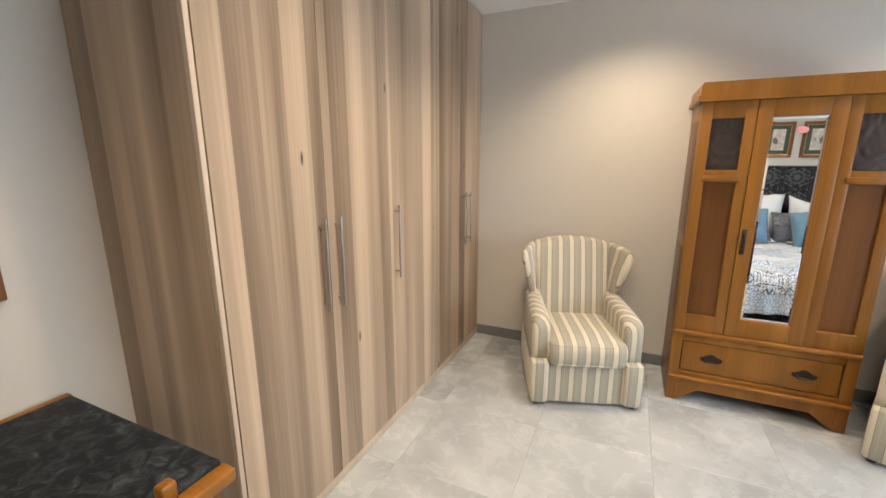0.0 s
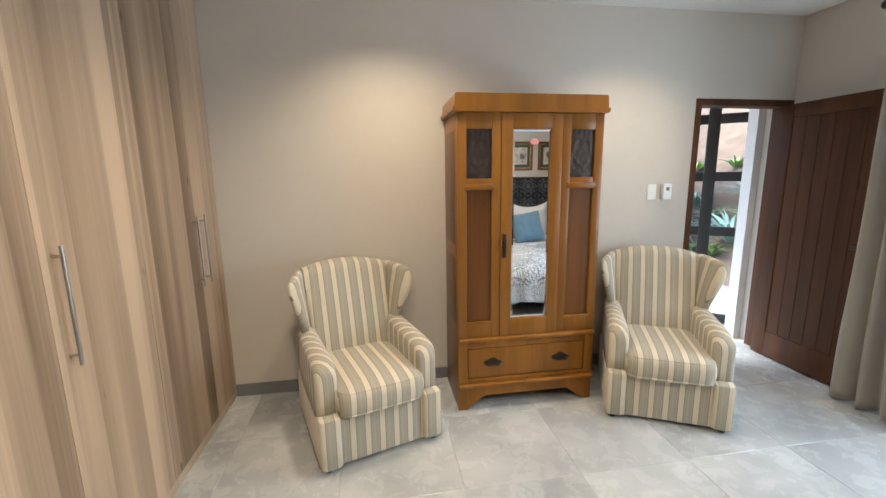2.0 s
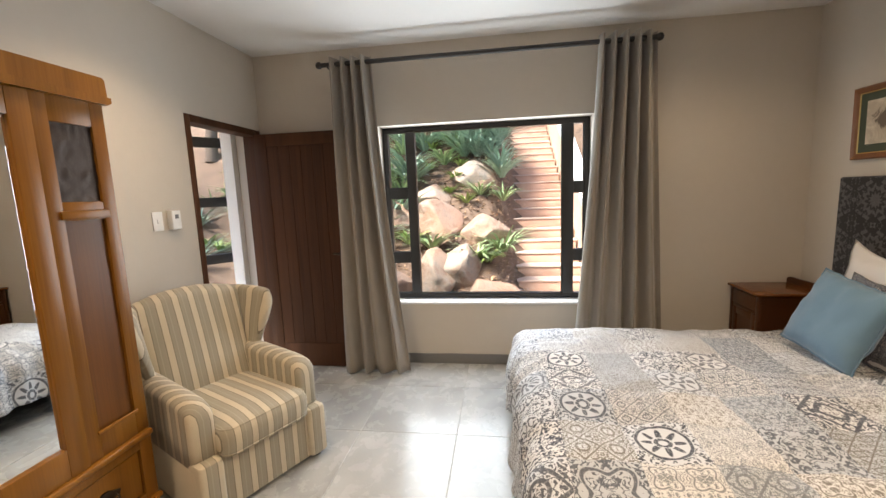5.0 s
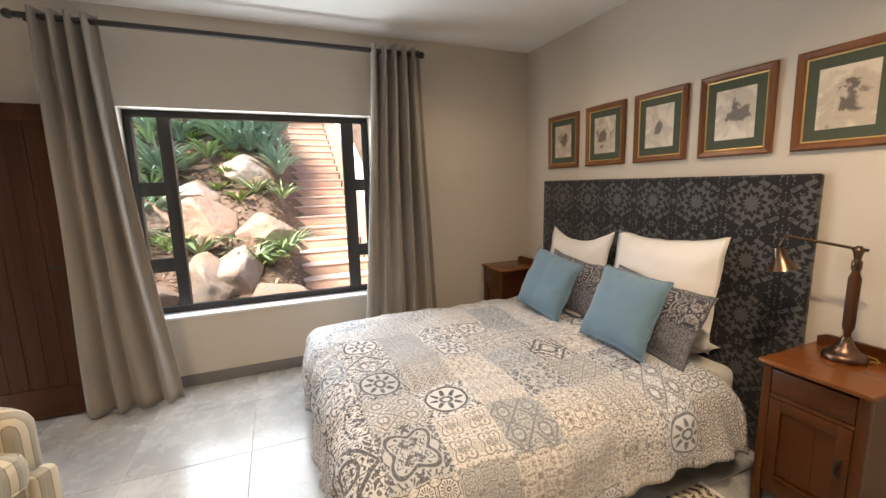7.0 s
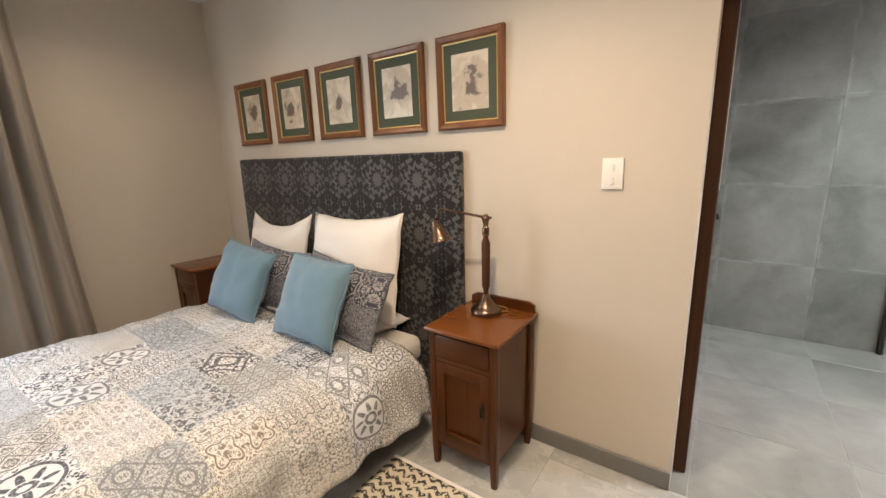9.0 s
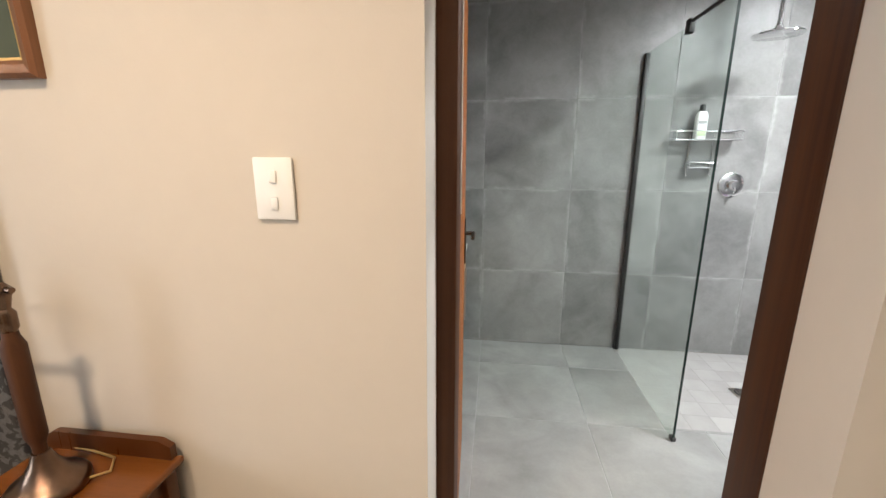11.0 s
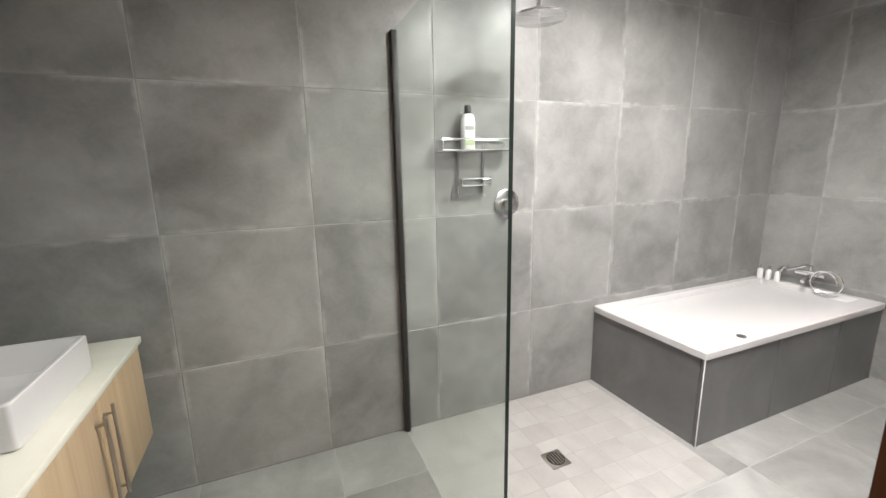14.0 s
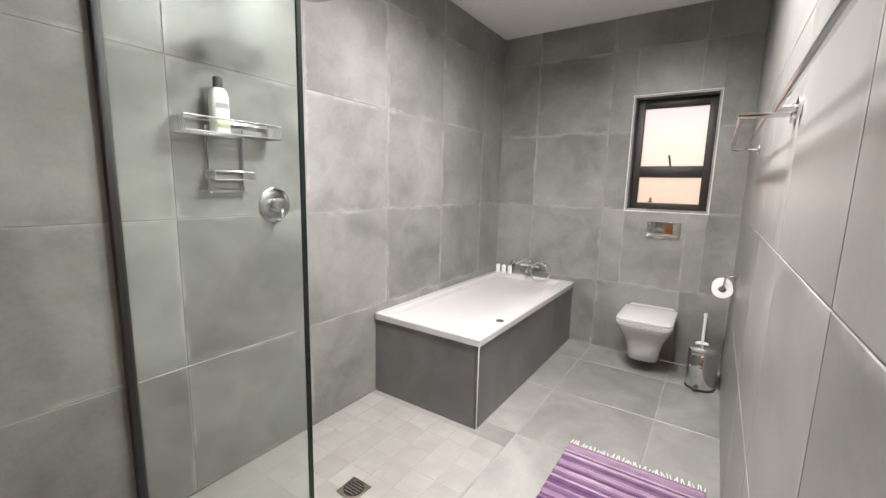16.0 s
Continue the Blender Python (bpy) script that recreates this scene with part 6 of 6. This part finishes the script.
# ---- bathroom: towel rail ----
def towel_rail(x0, x1, offsets):
    r = thing("towel_rail", "chrome towel rail on the tiled wall", "towel rail", pose((x0 + x1) / 2, BN, 1.575), group="pair of towel rails")
    h = (x1 - x0) / 2
    for x in (-h, h):
        fl = lathe(bm_new(), [(0.027, 0.0), (0.027, 0.008), (0.018, 0.010)], 22)
        fl.transform(pose(x, -0.001, 0, 90, 0, 0))
        part("flange", fl, "chrome", r)
        part("bracket", tube(bm_new(), [(x, -0.008, 0.0), (x, min(offsets) - 0.004, 0.0)], 0.0085), "chrome", r)
    for y in offsets:
        part("bar", tube(bm_new(), [(-h, y, 0.0), (h, y, 0.0)], 0.0075), "chrome", r)


towel_rail(-2.94, -1.80, (-0.06, -0.118))
towel_rail(-1.71, -0.80, (-0.05,))


# ---- bathroom: shower ----
def shower():
    X = -0.88
    s = thing("shower_screen", "frameless clear glass shower screen with black channel", "shower screen", pose(X, -2.3, 0))
    g = part("glass", boxed(X - 0.004, X + 0.004, BS + 0.012, -1.775, 0.004, 2.09), "shower_glass", s, world_space=True, smooth=False)
    part("edge", boxed(X - 0.0048, X + 0.0048, -1.7748, -1.769, 0.004, 2.09), "glass_edge", s, "dark polished glass edge", world_space=True)
    part("wall_channel", boxed(X - 0.014, X + 0.014, BS + 0.001, BS + 0.034, 0.0, 2.09, 0.002), "black_metal", s, world_space=True)
    part("floor_stop", boxed(X - 0.012, X + 0.012, -1.80, -1.765, 0.0, 0.022, 0.003), "black_metal", s, world_space=True)
    b = tube(bm_new(), [(X, -2.21, 2.105), (X, BN - 0.001, 2.105)], 0.0095, 12)
    part("support_bar", b, "black_metal", s, world_space=True)
    part("clamp", boxed(X - 0.015, X + 0.015, -2.235, -2.185, 2.05, 2.118, 0.004), "black_metal", s, world_space=True)
    h = thing("rain_shower", "round chrome rain shower head hanging from the ceiling", "shower head", pose(-1.42, BS, 2.09))
    part("head", lathe(bm_new(), [(0.115, 0.0), (0.120, 0.003), (0.118, 0.010), (0.05, 0.020), (0.022, 0.035), (0.018, 0.05)], 36), "chrome", h).matrix_basis = pose(0, 0.40, -0.01)
    part("drop_pipe", tube(bm_new(), [(0, 0.40, 0.03), (0, 0.40, CEIL - 2.09 - 0.001)], 0.011), "chrome", h)
    part("flange", lathe(bm_new(), [(0.014, CEIL - 2.104), (0.03, CEIL - 2.10), (0.03, CEIL - 2.091)], 22, (0, 0.40)), "chrome", h)
    v = thing("shower_valve", "round chrome shower mixer with a lever", "shower valve", pose(-1.515, BS, 1.25))
    p = lathe(bm_new(), [(0.082, 0.0), (0.082, 0.006), (0.076, 0.010), (0.034, 0.011)], 36)
    p.transform(pose(0, 0.001, 0, -90, 0, 0))
    part("plate", p, "chrome", v)
    k = lathe(bm_new(), [(0.033, 0.0), (0.033, 0.045), (0.028, 0.055), (0.01, 0.058)], 26)
    k.transform(pose(0, 0.011, 0, -90, 0, 0))
    part("knob", k, "chrome", v)
    part("lever", tube(bm_new(), [(0, 0.05, 0), (0.006, 0.072, -0.03), (0.012, 0.080, -0.062)], 0.007), "chrome", v)


M["glass_edge"] = plain("dark_green_glass_edge", (0.012, 0.022, 0.018), 0.15, vary=0.05)
shower()


def caddy():
    c = thing("shower_caddy", "two-tier chrome wire shower caddy on the tiled wall", "shower caddy", pose(-1.285, BS, 1.55))
    hw, d, w = 0.20, 0.115, 0.0040

    def basket(zt, zb, half, depth, rows):
        b = bm_new()
        for z in (zt, zb):
            tube(b, [(-half, 0.012, z), (-half, depth, z), (half, depth, z), (half, 0.012, z), (-half, 0.012, z)], w, 6)
        for i in range(1, rows):
            y = 0.012 + (depth - 0.012) * i / rows
            tube(b, [(-half, y, zb), (half, y, zb)], w * 0.8, 6)
        for sx in (-1, 1):
            for i in range(7):
                y = 0.016 + (depth - 0.016) * i / 6
                tube(b, [(sx * half, y, zb), (sx * half, y, zt)], w * 0.5, 5)
        return b

    part("upper_basket", basket(0.050, -0.005, hw, d, 5), "chrome", c)
    part("lower_basket", basket(-0.150, -0.185, 0.085, 0.085, 4), "chrome", c)
    for sx in (-1, 1):
        part("upright", tube(bm_new(), [(sx * 0.075, 0.012, 0.03), (sx * 0.075, 0.012, -0.23), (sx * 0.075, 0.03, -0.24)], 0.0045, 8), "chrome", c)
    o = thing("shampoo_bottle", "tall white shampoo bottle with a black cap", "bottle", pose(-1.245, BS + 0.060, 1.5485) @ Matrix.Scale(1.17, 4))
    part("body", loft(bm_new(), [[(x, y, z) for x, y in ring(0, 0, a, e, min(a, e) * 0.45, 6)] for z, a, e in ((0.0, 0.058, 0.036), (0.006, 0.064, 0.042), (0.12, 0.064, 0.042), (0.142, 0.052, 0.036), (0.150, 0.034, 0.030))]), "bottle_white", o)
    part("cap", lathe(bm_new(), [(0.015, 0.151), (0.0155, 0.153), (0.0155, 0.183), (0.013, 0.186)], 18), "black_plastic", o)
    part("label_print", boxed(-0.022, 0.022, 0.0212, 0.0220, 0.082, 0.100), "ink", o, "small grey printed mark")
    part("label_band", boxed(-0.022, 0.022, 0.0212, 0.0220, 0.018, 0.042), "pale_green", o, "pale green printed band")


caddy()
dr = thing("shower_drain", "square chrome shower drain grate", "drain", pose(-1.492, -2.283, 0.0005))
part("plate", boxed(-0.055, 0.055, -0.055, 0.055, 0.0, 0.004, 0.001), "steel", dr)
part("grate", lathe(bm_new(), [(0.046, 0.0042), (0.046, 0.0062), (0.02, 0.0066)], 24), "black_metal", dr, "dark round grate")
for i in range(-2, 3):
    hl = math.sqrt(0.042 ** 2 - (i * 0.015) ** 2)
    part("bar", boxed(i * 0.015 - 0.003, i * 0.015 + 0.003, -hl, hl, 0.0064, 0.0085, 0.001, seg=1), "steel", dr)


# ---- bathroom: vanity ----
def vanity():
    x0, y0, y1 = 0.265, BS + 0.06, -1.38
    v = thing("vanity_unit", "wall-hung pale oak vanity cabinet with bar handles", "vanity", pose(0.52, -2.1, 0.35))
    part("body", boxed(x0 + 0.032, BE - 0.002, y0 + 0.012, y1 - 0.01, 0.36, 0.772, 0.002), "vanity_wood", v, world_space=True)
    edges = [y0 + 0.012, -2.31, -1.85, y1 - 0.01]
    for a, e, s in zip(edges, edges[1:], (1, -1, 1)):
        d = part("door", boxed(x0 + 0.012, x0 + 0.031, a + 0.0015, e - 0.0015, 0.36, 0.770, 0.001), "vanity_wood", v, world_space=True)
        yh = e - 0.035 if s > 0 else a + 0.035
        h = tube(bm_new(), [(x0 - 0.016, yh, 0.40), (x0 - 0.016, yh, 0.73)], 0.006)
        for z in (0.43, 0.70):
            tube(h, [(x0 + 0.012, yh, z), (x0 - 0.017, yh, z)], 0.005)
        part("handle", h, "steel", d, "brushed steel bar handle", world_space=True)
    c = tagged(part("countertop", boxed(x0, BE - 0.002, y0, y1, 0.775, 0.80, 0.003), "counter"), "pale cream stone counter on the vanity cabinet", "countertop")
    b = thing("basin", "white rectangular ceramic vessel basin on the counter", "basin", pose(0.545, -2.27, 0.801))
    W, D, H = 0.42, 0.46, 0.125
    loops = [[(x, y, z) for x, y in ring(0, 0, w, d, r, 5)] for z, w, d, r in ((0.0, W - 0.02, D - 0.02, 0.01), (0.004, W, D, 0.012), (H - 0.003, W, D, 0.012), (H, W - 0.006, D - 0.006, 0.012), (H, W - 0.022, D - 0.022, 0.014), (H - 0.01, W - 0.03, D - 0.03, 0.02), (0.035, W - 0.07, D - 0.09, 0.04), (0.022, W - 0.16, D - 0.2, 0.05))]
    part("bowl", loft(bm_new(), loops), "ceramic", b)
    part("waste", lathe(bm_new(), [(0.028, 0.0225), (0.026, 0.026), (0.01, 0.027)], 20), "chrome", b)


M["counter"] = plain("pale_cream_stone", (0.70, 0.69, 0.60), 0.22, vary=0.05, scale=25)
vanity()
sb = thing("perfume_bottle", "small clear glass bottle on the window sill", "bottle", pose(-3.985, -1.515, 1.2125))
part("body", lathe(bm_new(), [(0.020, 0.0), (0.022, 0.003), (0.022, 0.055), (0.010, 0.066)], 16), "glass", sb)
part("cap", lathe(bm_new(), [(0.009, 0.067), (0.009, 0.092), (0.005, 0.095)], 14), "chrome", sb)


def rag_rug():
    n = Nodes("purple_rag_weave")
    x, y, z = n.xyz(n.coord())
    row = n.m("FLOOR", n.m("MULTIPLY", x, 62.0))
    r1 = n.white(n.vec(row, 0.0, 0.0))
    along = n.noise(n.vec(n.m("MULTIPLY", row, 3.7), n.m("MULTIPLY", y, 5.0), 0.0), 2.0, 3)
    f = n.m("ADD", n.m("MULTIPLY", r1, 0.6), n.m("MULTIPLY", along, 0.4))
    col = n.ramp(f, [(0.1, (0.04, 0.018, 0.05)), (0.32, (0.11, 0.058, 0.125)), (0.5, (0.19, 0.115, 0.20)), (0.68, (0.29, 0.20, 0.285)), (0.85, (0.43, 0.35, 0.42))])
    n.bump(n.m("SINE", n.m("MULTIPLY", x, 62 * 6.283)), 0.6, 0.004)
    M["rag"] = n.done(col, 0.97, 0.0, 0.1)
    r = thing("bath_mat", "purple striped rag-weave bath mat with a cream fringe", "rug", pose(-2.0, -1.28, 0))
    d = bm_new()
    x0, x1, y0, y1 = -0.40, 0.42, -0.31, 0.315
    nx, ny = 60, 40
    g = [[d.verts.new((x0 + (x1 - x0) * i / nx, y0 + (y1 - y0) * k / ny + 0.006 * noise.noise((i * 0.35, 0, k / ny > 0.5)), 0.010 + 0.0025 * math.sin(i * 2.1) + 0.002 * noise.noise((i * 0.3, k * 0.3, 0)))) for i in range(nx + 1)] for k in range(ny + 1)]
    for k in range(ny):
        for i in range(nx):
            d.faces.new((g[k][i], g[k][i + 1], g[k + 1][i + 1], g[k + 1][i]))
    w = part("weave", d, "rag", r)
    so = w.modifiers.new("thickness", "SOLIDIFY")
    so.thickness, so.offset = 0.006, -1
    rnd2 = random.Random(5)
    for xe, s in ((x0, -1), (x1, 1)):
        f = bm_new()
        for k in range(46):
            y = y0 + (y1 - y0) * (k + 0.5) / 46
            a = rnd2.uniform(-0.012, 0.012)
            tube(f, [(xe, y, 0.010), (xe + s * 0.02, y + a * 0.5, 0.006), (xe + s * rnd2.uniform(0.03, 0.05), y + a, 0.003)], 0.0026, 5)
        part("fringe", f, "white_linen", r, "cream knotted fringe")


rag_rug()

# ---- tiles, each a piece of its own ----
cache = {}


def tile_mesh(kind, a, e, t, material):
    """A thin slab a by e, its face t proud, with eased edges; local x-y is the face."""
    key = (kind, round(a, 3), round(e, 3))
    if key not in cache:
        b = boxed(-a / 2, a / 2, -e / 2, e / 2, -t, 0.0)
        top = [f for f in b.faces if f.normal.z > 0.5]
        bmesh.ops.bevel(b, geom=[ed for ed in top[0].edges], offset=0.0015, segments=1, affect="EDGES")
        me = bpy.data.meshes.new("tile")
        b.to_mesh(me)
        b.free()
        me.materials.append(M[material])
        cache[key] = me
    return cache[key]


def lines(lo, hi, at, pitch):
    """Joint positions between two bounds, ends included."""
    k0 = math.ceil((lo + 0.02 - at) / pitch)
    out = [lo]
    k = k0
    while at + k * pitch < hi - 0.02:
        out.append(at + k * pitch)
        k += 1
    return out + [hi]


def lay(parent, us, vs, place, kind, material, t, joint=0.0035, holes=(), uneven=0.0):
    """Tiles between joint lines us and vs; place(u, v) gives the pose of a tile's face."""
    jit = random.Random(len(us) * 31 + len(vs))
    for a, e in zip(us, us[1:]):
        for c, d in zip(vs, vs[1:]):
            cells = [(a, e, c, d)]
            for h0, h1, g0, g1 in holes:
                nxt = []
                for q in cells:
                    a0, e0, c0, d0 = q
                    if e0 <= h0 + 1e-4 or a0 >= h1 - 1e-4 or d0 <= g0 + 1e-4 or c0 >= g1 - 1e-4:
                        nxt.append(q)
                        continue
                    if a0 < h0:
                        nxt.append((a0, h0, c0, d0))
                    if e0 > h1:
                        nxt.append((h1, e0, c0, d0))
                    m0, m1 = max(a0, h0), min(e0, h1)
                    if c0 < g0:
                        nxt.append((m0, m1, c0, g0))
                    if d0 > g1:
                        nxt.append((m0, m1, g1, d0))
                cells = nxt
            for a0, e0, c0, d0 in cells:
                w, h = e0 - a0 - joint, d0 - c0 - joint
                if w < 0.012 or h < 0.012:
                    continue
                ob = new("tile", tile_mesh(kind, w, h, t, material))
                ob.parent = parent
                ob.matrix_basis = place((a0 + e0) / 2, (c0 + d0) / 2) @ Matrix.Translation((0, 0, -uneven * jit.random()))


P = 0.617
lay(floor_bed, lines(WX, EX, 2.575, P), lines(SY, NY + 0.23, 1.955, P), lambda u, v: pose(u, v, 0), "bed", "floor_tile", 0.0078, 0.003)
lay(floor_bath, lines(BW, BE, -0.47, P), lines(BS, SY, -1.86, P), lambda u, v: pose(u, v, 0), "bath", "bath_floor_tile", 0.0078, 0.003, holes=((-2.17, -0.875, BS, -1.88),))
tagged(part("shower_bed", boxed(-2.19, -0.876, BS, -1.88, -0.03, -0.0016), "shower_grout", floor_bath, smooth=False), "pale shower grout bed")
lay(floor_bath, lines(-2.19, -0.878, -0.878, 0.146), lines(BS, -1.88, -1.88, 0.1365), lambda u, v: pose(u, v, -0.0008), "shower", "shower_tile", 0.007, 0.003, uneven=0.0006)
zs = [0.0, 0.588, 1.203, 1.82, 2.437, CEIL]
lay(wall_bs, lines(BW, BE, -0.462, 0.621), zs, lambda u, v: pose(u, BS, v, -90, 0, 0) @ pose(0, 0, 0, 0, 0, 180), "s", "bath_tile", 0.009)
lay(wall_bw, lines(BS, BN, -1.865, 0.621), zs, lambda u, v: pose(BW, u, v, 90, 0, 90), "w", "bath_tile", 0.009, holes=((PY0, PY1, PZ0, PZ1),))
lay(wall_bn, lines(BW, BE, -1.72, 0.621), zs, lambda u, v: pose(u, BN, v, 90, 0, 0), "n", "bath_tile", 0.009, holes=((DX0 - 0.001, DX1 + 0.001, 0, DTOP),))
